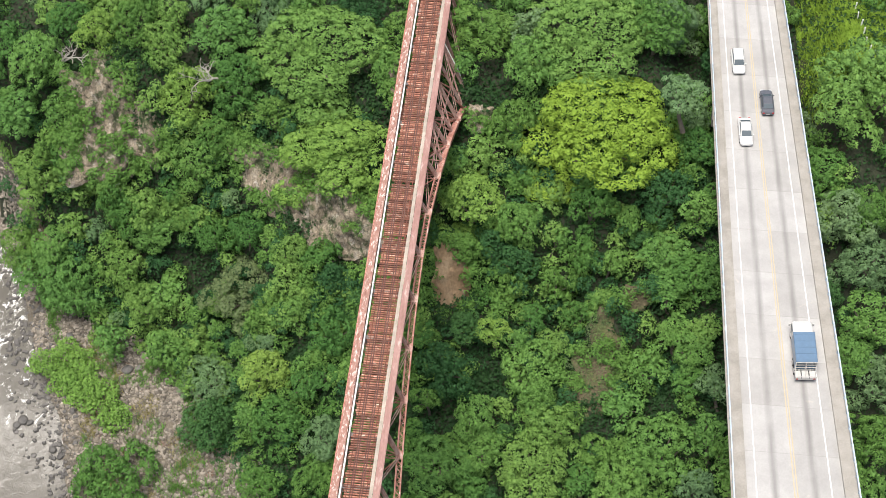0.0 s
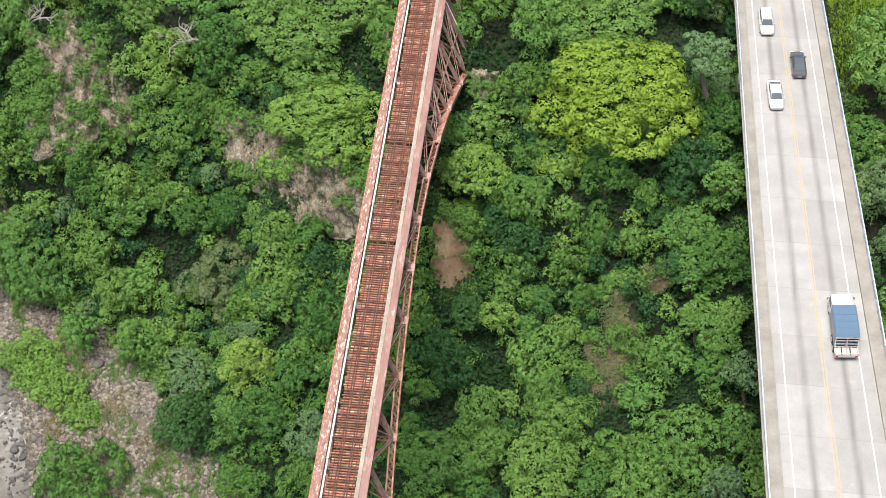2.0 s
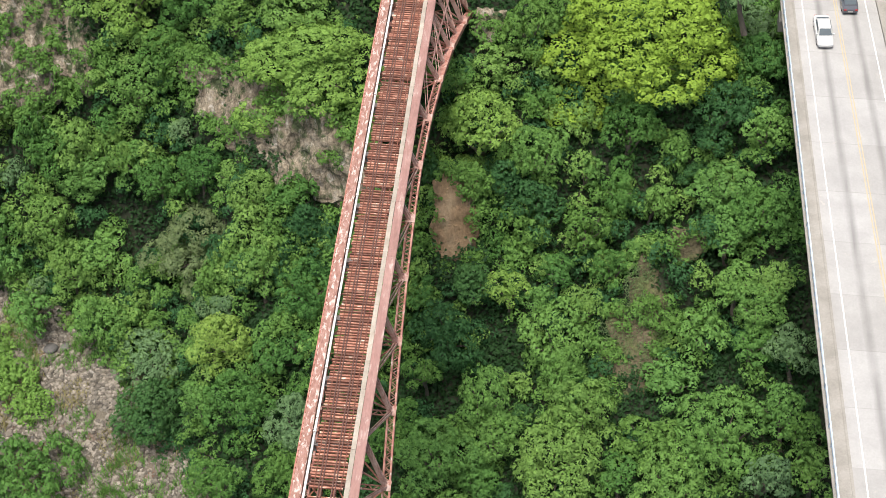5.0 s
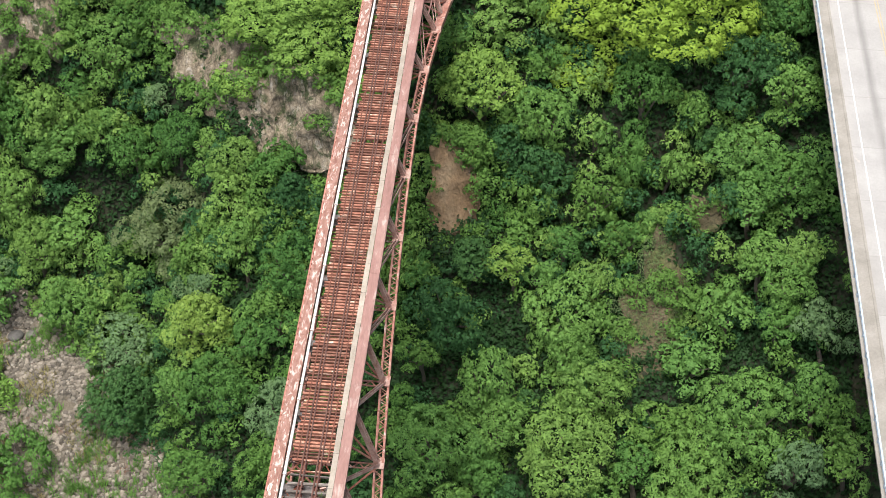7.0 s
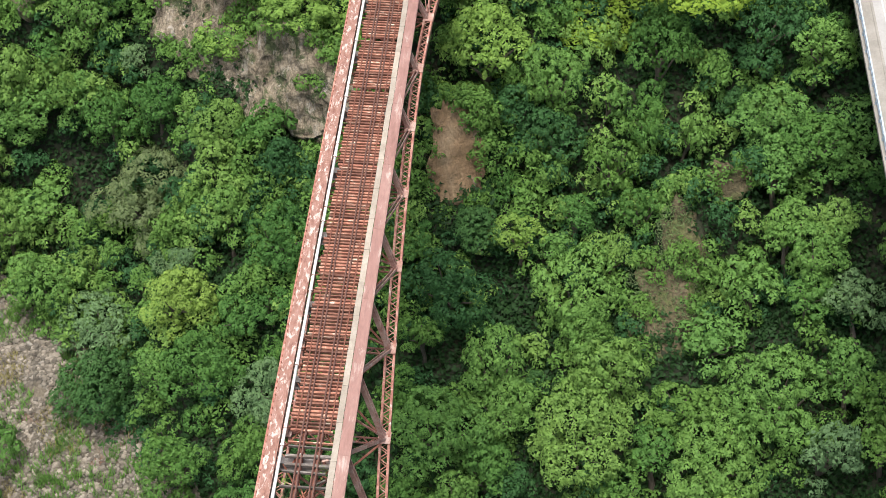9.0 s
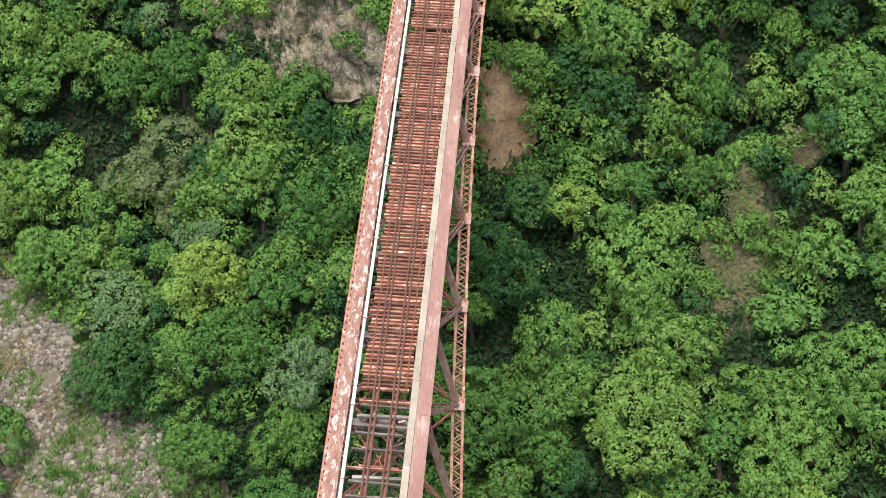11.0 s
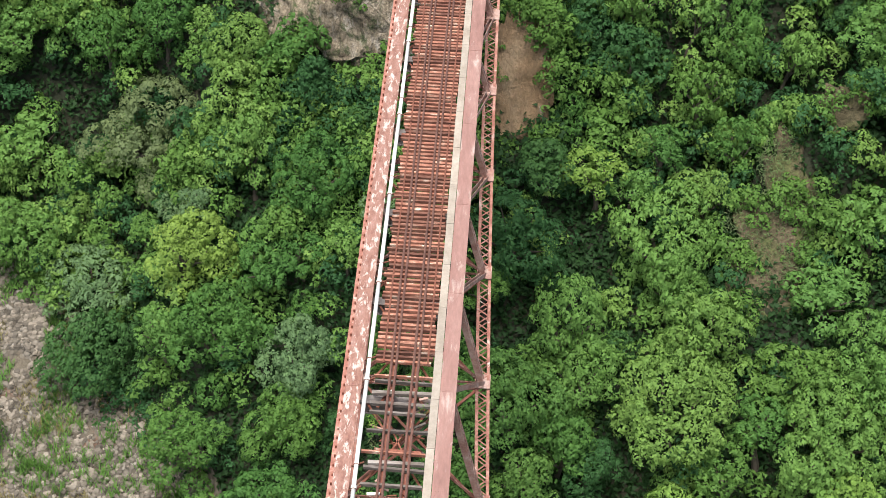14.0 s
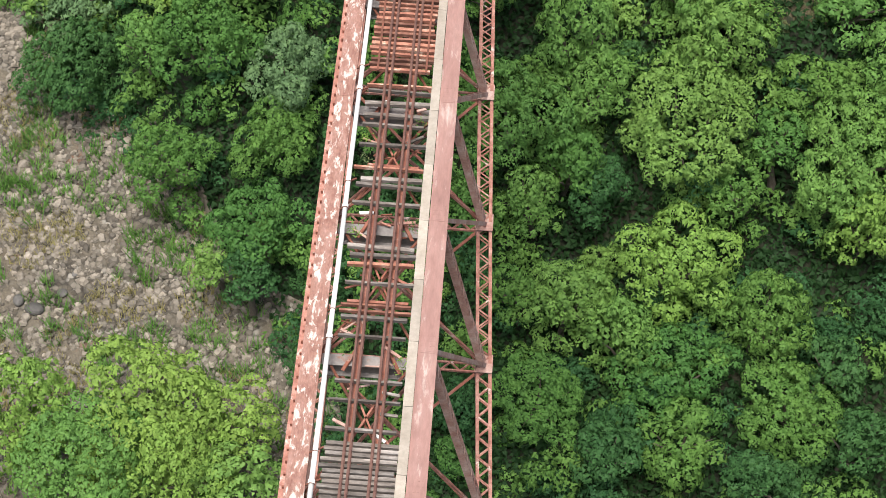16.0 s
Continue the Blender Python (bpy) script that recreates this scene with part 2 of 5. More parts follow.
MAT_CHORD_WORN = surface("peeling_oxide_paint", [(0.3, (0.180, 0.076, 0.055)), (0.5, (0.275, 0.143, 0.110)), (0.7, (0.342, 0.204, 0.170))], 1.2, fine=(0.65, 1.25), fine_scale=7,
                         rough=0.75, bump=0.2, squash=(2.0, 0.8, 1), patch=(1.7, 0.53, 0.59, (0.55, 0.46, 0.41)))
MAT_TIE = surface("rust_stained_timber", [(0.28, (0.114, 0.043, 0.030)), (0.44, (0.221, 0.089, 0.059)), (0.58, (0.322, 0.151, 0.102)), (0.68, (0.574, 0.443, 0.349)), (0.78, (0.669, 0.617, 0.537))], 2.3, fine=(0.7, 1.25), fine_scale=8,
                  rough=0.9, bump=0.3, squash=(0.6, 1, 1), per_object=0.5)
MAT_TIE_GREY = surface("weathered_grey_timber", [(0.25, (0.075, 0.06, 0.05)), (0.5, (0.165, 0.142, 0.124)), (0.7, (0.33, 0.30, 0.275))], 1.6, fine=(0.5, 1.25), fine_scale=10, rough=0.95, bump=0.5,
                       squash=(0.3, 1.5, 1), per_object=0.4)
MAT_RAIL = surface("rusted_rail_steel", [(0.3, (0.10, 0.045, 0.034)), (0.7, (0.17, 0.085, 0.064))], 1.5, fine_scale=8, rough=0.65, metal=0.2, bump=0.1)
MAT_PIPE = surface("white_painted_pipe", [(0.3, (0.62, 0.61, 0.57)), (0.6, (0.78, 0.78, 0.75))], 0.6, fine=(0.9, 1.05), fine_scale=6, rough=0.5, bump=0.05,
                   patch=(0.8, 0.64, 0.70, (0.42, 0.30, 0.23)))
MAT_PLANK = surface("beige_walkway_slab", [(0.3, (0.27, 0.23, 0.185)), (0.7, (0.39, 0.345, 0.29))], 0.8, fine=(0.85, 1.1), fine_scale=7, rough=0.9, bump=0.2, per_object=0.12)
MAT_GREYSTEEL = surface("dull_grey_steel", [(0.3, (0.17, 0.155, 0.15)), (0.7, (0.28, 0.255, 0.245))], 0.8, fine_scale=6, rough=0.8, bump=0.2,
                        patch=(0.9, 0.56, 0.66, (0.24, 0.11, 0.07)))
MAT_CONCRETE = surface("pale_concrete_deck", [(0.3, (0.34, 0.33, 0.315)), (0.7, (0.43, 0.42, 0.405))], 0.3, fine=(0.92, 1.05), fine_scale=5, rough=0.9, bump=0.1)
MAT_KERB = surface("stained_concrete_kerb", [(0.3, (0.215, 0.20, 0.175)), (0.7, (0.31, 0.29, 0.26))], 0.5, fine=(0.85, 1.1), fine_scale=6, rough=0.9, bump=0.15)
MAT_WHITE_PAINT = surface("white_road_paint", [(0.3, (0.74, 0.74, 0.72)), (0.7, (0.82, 0.82, 0.80))], 2, fine=(0.9, 1.03), rough=0.7, bump=0)
MAT_YELLOW_PAINT = surface("worn_yellow_paint", [(0.3, (0.37, 0.30, 0.18)), (0.7, (0.40, 0.35, 0.26))], 2, fine=(0.9, 1.05), rough=0.7, bump=0)
MAT_RAILING = surface("pale_blue_railing_paint", [(0.3, (0.30, 0.38, 0.46)), (0.7, (0.52, 0.58, 0.63))], 1, rough=0.5, metal=0.0, bump=0)

# ---------------------------------------------------------------- building helpers
class Shape:
    """Collects boxes, beams, tubes and sheets as plain vertices and faces."""
    def __init__(self):
        self.v, self.f = [], []

    def add(self, verts, faces):
        n = len(self.v)
        self.v += [tuple(p) for p in verts]
        self.f += [tuple(i + n for i in q) for q in faces]

    def box(self, lo, hi):
        (a, b, c), (d, e, g) = lo, hi
        self.add([(a, b, c), (d, b, c), (d, e, c), (a, e, c), (a, b, g), (d, b, g), (d, e, g), (a, e, g)],
                 [(3, 2, 1, 0), (4, 5, 6, 7), (0, 1, 5, 4), (1, 2, 6, 5), (2, 3, 7, 6), (3, 0, 4, 7)])

    def beam(self, p, q, w, h, side=(1, 0, 0)):
        """A bar from p to q, w wide along side (made square to the bar) and h deep."""
        p, q = Vector(p), Vector(q)
        d = (q - p).normalized()
        s = Vector(side)
        s = (s - d * s.dot(d)).normalized()
        u = d.cross(s)
        ring = [(-1, -1), (1, -1), (1, 1), (-1, 1)]
        vs = [o + s * (a * w / 2) + u * (b * h / 2) for o in (p, q) for a, b in ring]
        self.add(vs, [(3, 2, 1, 0), (4, 5, 6, 7), (0, 1, 5, 4), (1, 2, 6, 5), (2, 3, 7, 6), (3, 0, 4, 7)])

    def tube(self, pts, radii, n=8):
        rings = []
        for i, p in enumerate(pts):
            p = Vector(p)
            d = (Vector(pts[min(i + 1, len(pts) - 1)]) - Vector(pts[max(i - 1, 0)])).normalized()
            s = d.orthogonal().normalized()
            u = d.cross(s)
            rings += [p + (s * math.cos(k * 2 * math.pi / n) + u * math.sin(k * 2 * math.pi / n)) * radii[i] for k in range(n)]
        fs = [(i * n + k, i * n + (k + 1) % n, (i + 1) * n + (k + 1) % n, (i + 1) * n + k) for i in range(len(pts) - 1) for k in range(n)]
        fs += [tuple(range(n))[::-1], tuple(range((len(pts) - 1) * n, len(pts) * n))]
        self.add(rings, fs)

    def mesh(self, name, material, smooth=False):
        me = bpy.data.meshes.new(name)
        me.from_pydata(self.v, [], self.f)
        me.materials.append(material)
        if smooth:
            me.shade_smooth()
        return me


def part(name, shape, material, parent, label="", smooth=False):
    me = shape if isinstance(shape, bpy.types.Mesh) else shape.mesh(name, material, smooth)
    ob = new(name, me)
    ob.parent = parent
    if label:
        ob["label"] = label
    return ob


def thing(name, label, category, group="", kind="", at=(0, 0, 0)):
    ob = new(name)
    ob.location = at
    return tagged(ob, label, category, group, kind)


def smooth01(a):
    a = np.clip(a, 0, 1)
    return a * a * (3 - 2 * a)

# ---------------------------------------------------------------- the land
def forest_edge(y):
    """x at which the wooded slope ends and the river gravel begins."""
    return np.interp(y, (-60, 0, 13.6, 17, 19.5, 25.5, 30.6, 34.4, 40, 43.2, 47.1, 49.9, 52.8, 59.2, 66.5, 80, 123), (-2, -4, -7.2, -9, -14.6, -17.7, -21.2, -28.0, -30.2, -32.5, -40.3, -46.2, -51.1, -56, -62.1, -72, -92))


def river_edge(y):
    return np.interp(y, (-60, 0, 25.7, 35.9, 40, 47.9, 57.3, 62, 68, 85, 190), (-36, -40, -42.8, -46, -48.5, -52.7, -56.2, -59.5, -66, -80, -115))


def bar_level(y):
    """The river bed climbs upstream."""
    return np.interp(y, (-60, 10, 25, 31, 37, 43, 60, 200), (-47, -46.4, -45.4, -44.3, -42.8, -42.0, -41.2, -39))


def slope_top(x, y):
    """Height of the tops of the woods over the slope that climbs away from the river."""
    z = np.interp(y, (-60, -30, 9, 24, 34, 43, 52, 60, 69, 82, 130, 400, 3000), (-44, -44, -42, -37, -30.5, -26, -20.5, -11.5, -4, -0.5, 2, 6, 30))
    z = z - 11 * smooth01((-13 - x) / 15) * smooth01((76 - y) / 25) + 5 * smooth01((x - 30) / 12) * smooth01((90 - y) / 20)
    # the cutting that the highway bridge crosses
    edge = 43.6 - 0.06 * y
    cut = smooth01((x - edge + 7) / 6) * smooth01((edge + 19 - x) / 6)
    return z - cut * np.maximum(z - (-13.5 + 0.06 * y), 0)


def rough(x, y):
    return 0.9 * np.sin(x * 0.31 + 1.7 * np.sin(y * 0.17)) * np.cos(y * 0.27 + x * 0.11) + 0.35 * np.sin(x * 0.9 + y * 0.7) * np.sin(y * 1.1 - x * 0.4)


# knolls where bare earth and rock stand out of the slope: x, y, radius, rise
KNOLLS = [(26.4, 37.0, 4.0, 1.6), (27.0, 40.5, 4.2, 2.0), (27.6, 44.5, 4.0, 2.2), (31.0, 47.6, 3.2, 3.8), (7.0, 47.2, 3.6, 2.6), (7.0, 50.5, 3.6, 2.0), (-40.5, 62.0, 7.0, 2.6), (-38.0, 66.5, 7.0, 3.0),
          (-14.0, 54.0, 4.5, 2.4), (-8.5, 53.0, 4.5, 2.6), (-4.5, 52.5, 4.0, 2.4), (-20.0, 59.6, 4.0, 2.6)]


def ground(x, y):
    x, y = np.asarray(x, float), np.asarray(y, float)
    rise = np.zeros_like(x + y)
    for a, b, c, h in KNOLLS:
        rise = np.maximum(rise, h * smooth01(1.7 - np.hypot(x - a, y - b) / c * 1.1))
    wooded = np.maximum(slope_top(x, y) - 5.5, bar_level(y) + 0.3) + rough(x, y) + rise
    bar = bar_level(y) + 0.25 * rough(x * 1.5, y * 1.5)
    e = smooth01((x - forest_edge(y)) / 5)
    z = wooded * e + bar * (1 - e)
    r = river_edge(y)
    z = z - 2.4 * smooth01((r + 1 - x) / 4)
    far = smooth01((r - 34 - x) / 30)
    return z + far * 40


def sheet(xs, ys, height):
    gx, gy = np.meshgrid(xs, ys)
    gz = height(gx, gy)
    nx, ny = len(xs), len(ys)
    verts = np.stack([gx, gy, gz], -1).reshape(-1, 3).tolist()
    faces = [(j * nx + i, j * nx + i + 1, (j + 1) * nx + i + 1, (j + 1) * nx + i) for j in range(ny - 1) for i in range(nx - 1)]
    s = Shape()
    s.v, s.f = verts, faces
    return s


far_x = np.array([-2400, -1200, -600, -300, -200, -150, -120, -100, -90])
near_x = np.arange(-84, 85, 1.4)
gx_all = np.concatenate([far_x, near_x, -far_x[::-1]])
gy_all = np.concatenate([[-2400, -1200, -600, -300, -150, -100, -70, -55], np.arange(-45, 116, 1.4), [125, 140, 170, 220, 300, 500, 900, 1600, 2600]])
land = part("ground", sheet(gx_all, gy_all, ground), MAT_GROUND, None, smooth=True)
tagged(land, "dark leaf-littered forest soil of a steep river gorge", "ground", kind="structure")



def bar_top(x, y):
    """The uneven surface of the gravel, banked up a little towards the woods."""
    x, y = np.asarray(x, float), np.asarray(y, float)
    return ground(x, y) + 0.38 + 0.5 * smooth01((x - forest_edge(y) + 4) / 5) + 0.14 * np.sin(x * 1.3 + 2 * np.sin(y * 0.8)) * np.sin(y * 1.1)


# gravel bar: a strip between the woods and the water
ys = np.arange(-30, 92, 1.0)
cols = np.linspace(0, 1, 46)
gy2 = np.repeat(ys[:, None], len(cols), 1)
gx2 = river_edge(gy2) - 2.5 + (forest_edge(gy2) + 3.5 - river_edge(gy2) + 2.5) * cols[None]
gz2 = bar_top(gx2, gy2)
s = Shape()
nc = len(cols)
s.v = np.stack([gx2, gy2, gz2], -1).reshape(-1, 3).tolist()
s.f = [(j * nc + i, j * nc + i + 1, (j + 1) * nc + i + 1, (j + 1) * nc + i) for j in range(len(ys) - 1) for i in range(nc - 1)]
gravel = part("gravel_bar", s, MAT_GRAVEL, None, smooth=True)
tagged(gravel, "pale stony gravel bar with reddish earth beside the river", "gravel bar", kind="structure")


def water_material():
    m = bpy.data.materials.new("silty_river_water")
    m.use_nodes = True
    nt = m.node_tree
    b = nt.nodes["Principled BSDF"]
    pos = nt.nodes.new("ShaderNodeNewGeometry").outputs["Position"]
    col = ramp_node(nt, noise_node(nt, pos, 0.12, 5, 0.6), [(0.3, (0.085, 0.078, 0.063)), (0.7, (0.125, 0.116, 0.098))])
    f = nt.nodes.new("ShaderNodeMapRange")
    f.inputs["From Min"].default_value, f.inputs["From Max"].default_value = 0.56, 0.64
    foam = noise_node(nt, stretch(nt, pos, 1, 0.7, 1), 0.6, 10, 0.8, 0.7)
    sep = nt.nodes.new("ShaderNodeSeparateXYZ")
    nt.links.new(pos, sep.inputs[0])
    upstream = nt.nodes.new("ShaderNodeMapRange")
    for socket, value in (("From Min", 28.0), ("From Max", 56.0), ("To Min", -0.03), ("To Max", 0.055)):
        upstream.inputs[socket].default_value = value
    nt.links.new(sep.outputs[1], upstream.inputs["Value"])
    nt.links.new(math_node(nt, 'ADD', foam, upstream.outputs[0]), f.inputs["Value"])
    col = mix_node(nt, 'MIX', f.outputs[0], col, (0.72, 0.72, 0.69))
    nt.links.new(col, b.inputs["Base Color"])
    b.inputs["Roughness"].default_value = 0.3
    bump = nt.nodes.new("ShaderNodeBump")
    bump.inputs["Strength"].default_value, bump.inputs["Distance"].default_value = 0.5, 0.25
    nt.links.new(noise_node(nt, pos, 0.8, 6, 0.65, 0.6), bump.inputs["Height"])
    nt.links.new(bump.outputs[0], b.inputs["Normal"])
    return m


def water_height(x, y):
    return bar_level(y) - 0.95 + 0.10 * np.sin(x * 0.9 + np.sin(y * 0.5)) * np.sin(y * 0.7)


wy = np.arange(-60, 150, 2.0)
wc = np.linspace(0, 1, 30)
gyw = np.repeat(wy[:, None], 30, 1)
gxw = river_edge(gyw) - 48 + 51 * wc[None]
s = Shape()
s.v = np.stack([gxw, gyw, water_height(gxw, gyw)], -1).reshape(-1, 3).tolist()
s.f = [(j * 30 + i, j * 30 + i + 1, (j + 1) * 30 + i + 1, (j + 1) * 30 + i) for j in range(len(wy) - 1) for i in range(29)]
river = part("water", s, water_material(), None, smooth=True)
tagged(river, "silty grey-brown river with white broken rapids", "river", kind="structure")


# ---------------------------------------------------------------- rock faces
PLACED = {}
CLIFF_EDGE = []   # where shrubs root along and on the rock faces


def rock_face(name, label, material, centre, width, height, lean, turn, seed, depth=1.6, ragged=0.45, shrubby=0.03, rounding=0.45, fringe=0.06):
    """A bare, bumpy face with ragged edges set into the slope; lean is its tilt from upright, turn its heading."""
    r = random.Random(seed)
    nu, nv = max(14, int(width / 0.28)), max(14, int(height / 0.28))
    s = Shape()
    ph = [r.uniform(0, 9) for _ in range(8)]
    for j in range(nv + 1):
        for i in range(nu + 1):
            u, v = i / nu * 2 - 1, j / nv * 2 - 1
            rad = min(1.0, max(abs(u), abs(v)))
            u, v = u * math.sqrt(1 - v * v * rounding), v * math.sqrt(1 - u * u * rounding)
            edge = 1 + ragged * (noise.noise(Vector((u * 1.6 + ph[0], v * 1.6, ph[6]))) + 0.7 * noise.noise(Vector((u * 4.1, v * 4.1 + ph[1], ph[7]))))
            x, z = u * width / 2 * edge, v * height / 2 * edge
            p = Vector((x * 0.35 + ph[2], z * 0.18 + ph[3], ph[4]))
            d = depth * (noise.fractal(p, 0.9, 2.1, 5) * 0.5) + 0.3 * depth * abs(noise.noise(Vector((x * 0.9, z * 0.25, ph[5])))) + 0.16 * noise.noise(Vector((x * 2.2, z * 0.8, ph[1])))
            d += 0.1 * depth * noise.cell(Vector((x * 0.55 + 0.3 * z + ph[2], z * 0.4, ph[3]))) + 0.14 * depth * noise.cell(Vector((x * 1.3, z * 0.9 + 0.4 * x, ph[4])))
            back = 1.8 * max(0, rad - 0.72) ** 1.4 * depth * 2.2
            s.v.append((x, back - d, z))
    w = nu + 1
    s.f = [(j * w + i, j * w + i + 1, (j + 1) * w + i + 1, (j + 1) * w + i) for j in range(nv) for i in range(nu)]
    ob = part(name, s, material, None, smooth=True)
    for j in range(0, nv + 1):
        for i in range(0, nu + 1):
            rim = max(abs(i / nu * 2 - 1), abs(j / nv * 2 - 1))
            if (rim > 0.8 and r.random() < fringe) or (rim <= 0.86 and r.random() < shrubby * 0.09):
                CLIFF_EDGE.append((name, s.v[j * w + i], rim))
    PLACED[name] = Matrix.Translation(centre) @ Matrix.Rotation(radians(turn), 4, 'Z') @ Matrix.Rotation(radians(-lean), 4, 'X')
    ob.matrix_world = PLACED[name]
    return tagged(ob, label, "cliff", kind="structure")


rock_face("cliff_1", "brown weathered cliff with pale streaks and shrubs", MAT_ROCK, (-39.4, 64.4, -13.0), 15, 18, 42, 25, 1, 2.0, 0.45, 0.13)
rock_face("cliff_2", "narrow reddish earth bank below the trees", MAT_ROCK, (-18.8, 59.8, -15.4), 11, 8.5, 38, -20, 2, 1.4)
rock_face("cliff_3", "grey-brown rock face under an overhanging tree", MAT_ROCK, (-9.6, 54.0, -18.8), 17, 11.5, 26, -14, 3, 1.6, 0.4, 0.012)
rock_face("cliff_4", "ochre clay bank beneath the bridge", MAT_CLAY, (7.0, 49.2, -22.6), 4.9, 11.4, 20, 4, 4, 0.6, 0.4, 0.0, 0.25, 0.10)
rock_face("cliff_5", "small bare earth scar in the woods", MAT_GULLY, (31.5, 48.0, -21.5), 4.6, 4.4, 38, 0, 5, 0.5, 0.6, 0.0, 0.7, 0.03)
rock_face("cliff_6", "brown eroded gully with thin grass", MAT_GULLY, (26.5, 39.6, -29.7), 7.4, 10.2, 50, 8, 6, 0.8, 0.7, 0.01, 0.7, 0.025)
rock_face("cliff_9", "narrow head of the eroded gully", MAT_GULLY, (28.3, 43.9, -26.6), 4.8, 9.0, 50, 24, 11, 0.7, 0.7, 0.01, 0.7, 0.025)
rock_face("cliff_7", "bare grey earth slope by the arch bearing", MAT_ROCK, (9.0, 66.6, -9.2), 3.6, 4.0, 50, 0, 8, 0.8, 0.4, 0.2)
rock_face("cliff_8", "small pale bank behind the trees", MAT_ROCK, (-1.8, 68.6, -5.4), 2.2, 6.0, 45, 0, 9, 0.8)


# ---------------------------------------------------------------- stones of the river bed
def stone(verts, faces, r, c, size, whole=False):
    """A small worn stone: a squashed, uneven five-sided lump."""
    n = len(verts)
    sx, sy, sz = size * r.uniform(0.7, 1.2), size * r.uniform(0.6, 1.0), size * r.uniform(0.4, 0.75)
    turn = r.uniform(0, 6.28)
    ca, sa = math.cos(turn), math.sin(turn)
    for ring, z in ((1.0, -0.2), (0.62, 0.7)):
        for k in range(5):
            a = k * math.pi * 0.4
            x, y = math.cos(a) * sx * ring * r.uniform(0.8, 1.2), math.sin(a) * sy * ring * r.uniform(0.8, 1.2)
            verts.append((c[0] + x * ca - y * sa, c[1] + x * sa + y * ca, c[2] + z * sz * r.uniform(0.8, 1.15)))
    for k in range(5):
        l = (k + 1) % 5
        faces.append((n + k, n + l, n + 5 + l, n + 5 + k))
    faces.append(tuple(n + 5 + k for k in range(5)))
    if whole:
        faces.append(tuple(n + k for k in range(4, -1, -1)))


pr = random.Random(17)
for material, count, lo, hi, label in ((MAT_STONE, 23000, 0.09, 0.46, "pale rounded stones strewn over the gravel bar"), (MAT_BOULDER, 2200, 0.12, 0.55, "dark wet stones along the water's edge")):
    verts, faces = [], []
    made = 0
    while made < count:
        y = pr.uniform(-10, 68)
        a, b = float(river_edge(y)), float(forest_edge(y))
        if material is MAT_BOULDER:
            x = a + pr.gauss(-1.0, 2.6)
        else:
            x = pr.uniform(a - 1.0, b + 3)
        if noise.noise(Vector((x * 0.22, y * 0.22, 1.5))) < -0.42 and material is MAT_STONE:
            continue
        size = lo + (hi - lo) * pr.random() ** 2.6
        z = max(float(bar_top(x, y)), float(water_height(x, y)))
        stone(verts, faces, pr, (x, y, z + size * 0.15), size)
        made += 1
    me = bpy.data.meshes.new("stones")
    me.from_pydata(verts, [], faces)
    me.materials.append(material)
    tagged(new("stones", me), label, "stones", kind="stuff")

# boulders in and beside the river: x, y, size
for x, y, size in [(-47.2, 31.2, 1.15), (-46.0, 30.5, 1.05), (-49.8, 30.3, 0.75), (-53.0, 33.5, 0.7), (-52.2, 35.1, 1.4), (-51.2, 34.8, 0.9), (-45.3, 29.8, 0.6), (-53.7, 40.6, 0.65), (-54.6, 38.0, 0.65),
                   (-56.6, 49.6, 0.5), (-60.6, 61.9, 1.5), (-53.0, 34.4, 0.95), (-47.9, 47.7, 1.2), (-38.5, 43.1, 1.5), (-37.1, 43.6, 0.8), (-25.0, 16.3, 1.3), (-26.3, 16.9, 0.9), (-23.4, 17.9, 0.8),
                   (-21.7, 15.1, 0.5), (-18.7, 16.3, 0.4), (-22.8, 19.6, 0.45)]:
    verts, faces = [], []
    stone(verts, faces, pr, (0, 0, 0), size, True)
    me = bpy.data.meshes.new("boulder")
    me.from_pydata(verts, [], faces)
    me.materials.append(MAT_BOULDER)
    ob = new("boulder", me)
    mod = ob.modifiers.new("rounding", 'SUBSURF')
    mod.levels = mod.render_levels = 2
    ob.location = (x, y, max(float(ground(x, y)) + 0.3, float(water_height(x, y)) - 0.1) + size * 0.15)
    tagged(ob, "dark grey rounded river boulder, wet at its foot", "boulder", "river boulders")


# tufts of dry and green grass on the gravel bar
def tufts(label, material, count, seed, lo=0.25, hi=0.6):
    r = random.Random(seed)
    verts, faces = [], []
    made = 0
    while made < count:
        y = r.uniform(-10, 62)
        a, b = float(river_edge(y)), float(forest_edge(y))
        x = r.uniform(a + 2, b + 3)
        if noise.noise(Vector((x * 0.2 + seed, y * 0.2, 4.1))) < 0.12:
            continue
        made += 1
        z = float(bar_top(x, y))
        for _ in range(14):
            an, h = r.uniform(0, 6.28), r.uniform(lo, hi)
            bx, by = x + r.gauss(0, 0.22), y + r.gauss(0, 0.22)
            n = len(verts)
            dx, dy = math.cos(an), math.sin(an)
            verts += [(bx - dy * 0.05, by + dx * 0.05, z), (bx + dy * 0.05, by - dx * 0.05, z), (bx + dx * h * 0.6, by + dy * h * 0.6, z + h)]
            faces.append((n, n + 1, n + 2))
    me = bpy.data.meshes.new("grass")
    me.from_pydata(verts, [], faces)
    me.materials.append(material)
    tagged(new("grass", me), label, "grass", kind="stuff")


tufts("straw-coloured dry grass tufts on the gravel bar", MAT_STRAW, 1500, 3)
tufts("green grass tufts on the gravel bar", LEAF["light"], 1300, 8, 0.35, 0.95)
tufts("tall green grass clumps along the edge of the gravel", LEAF["mid"], 700, 12, 0.5, 1.3)

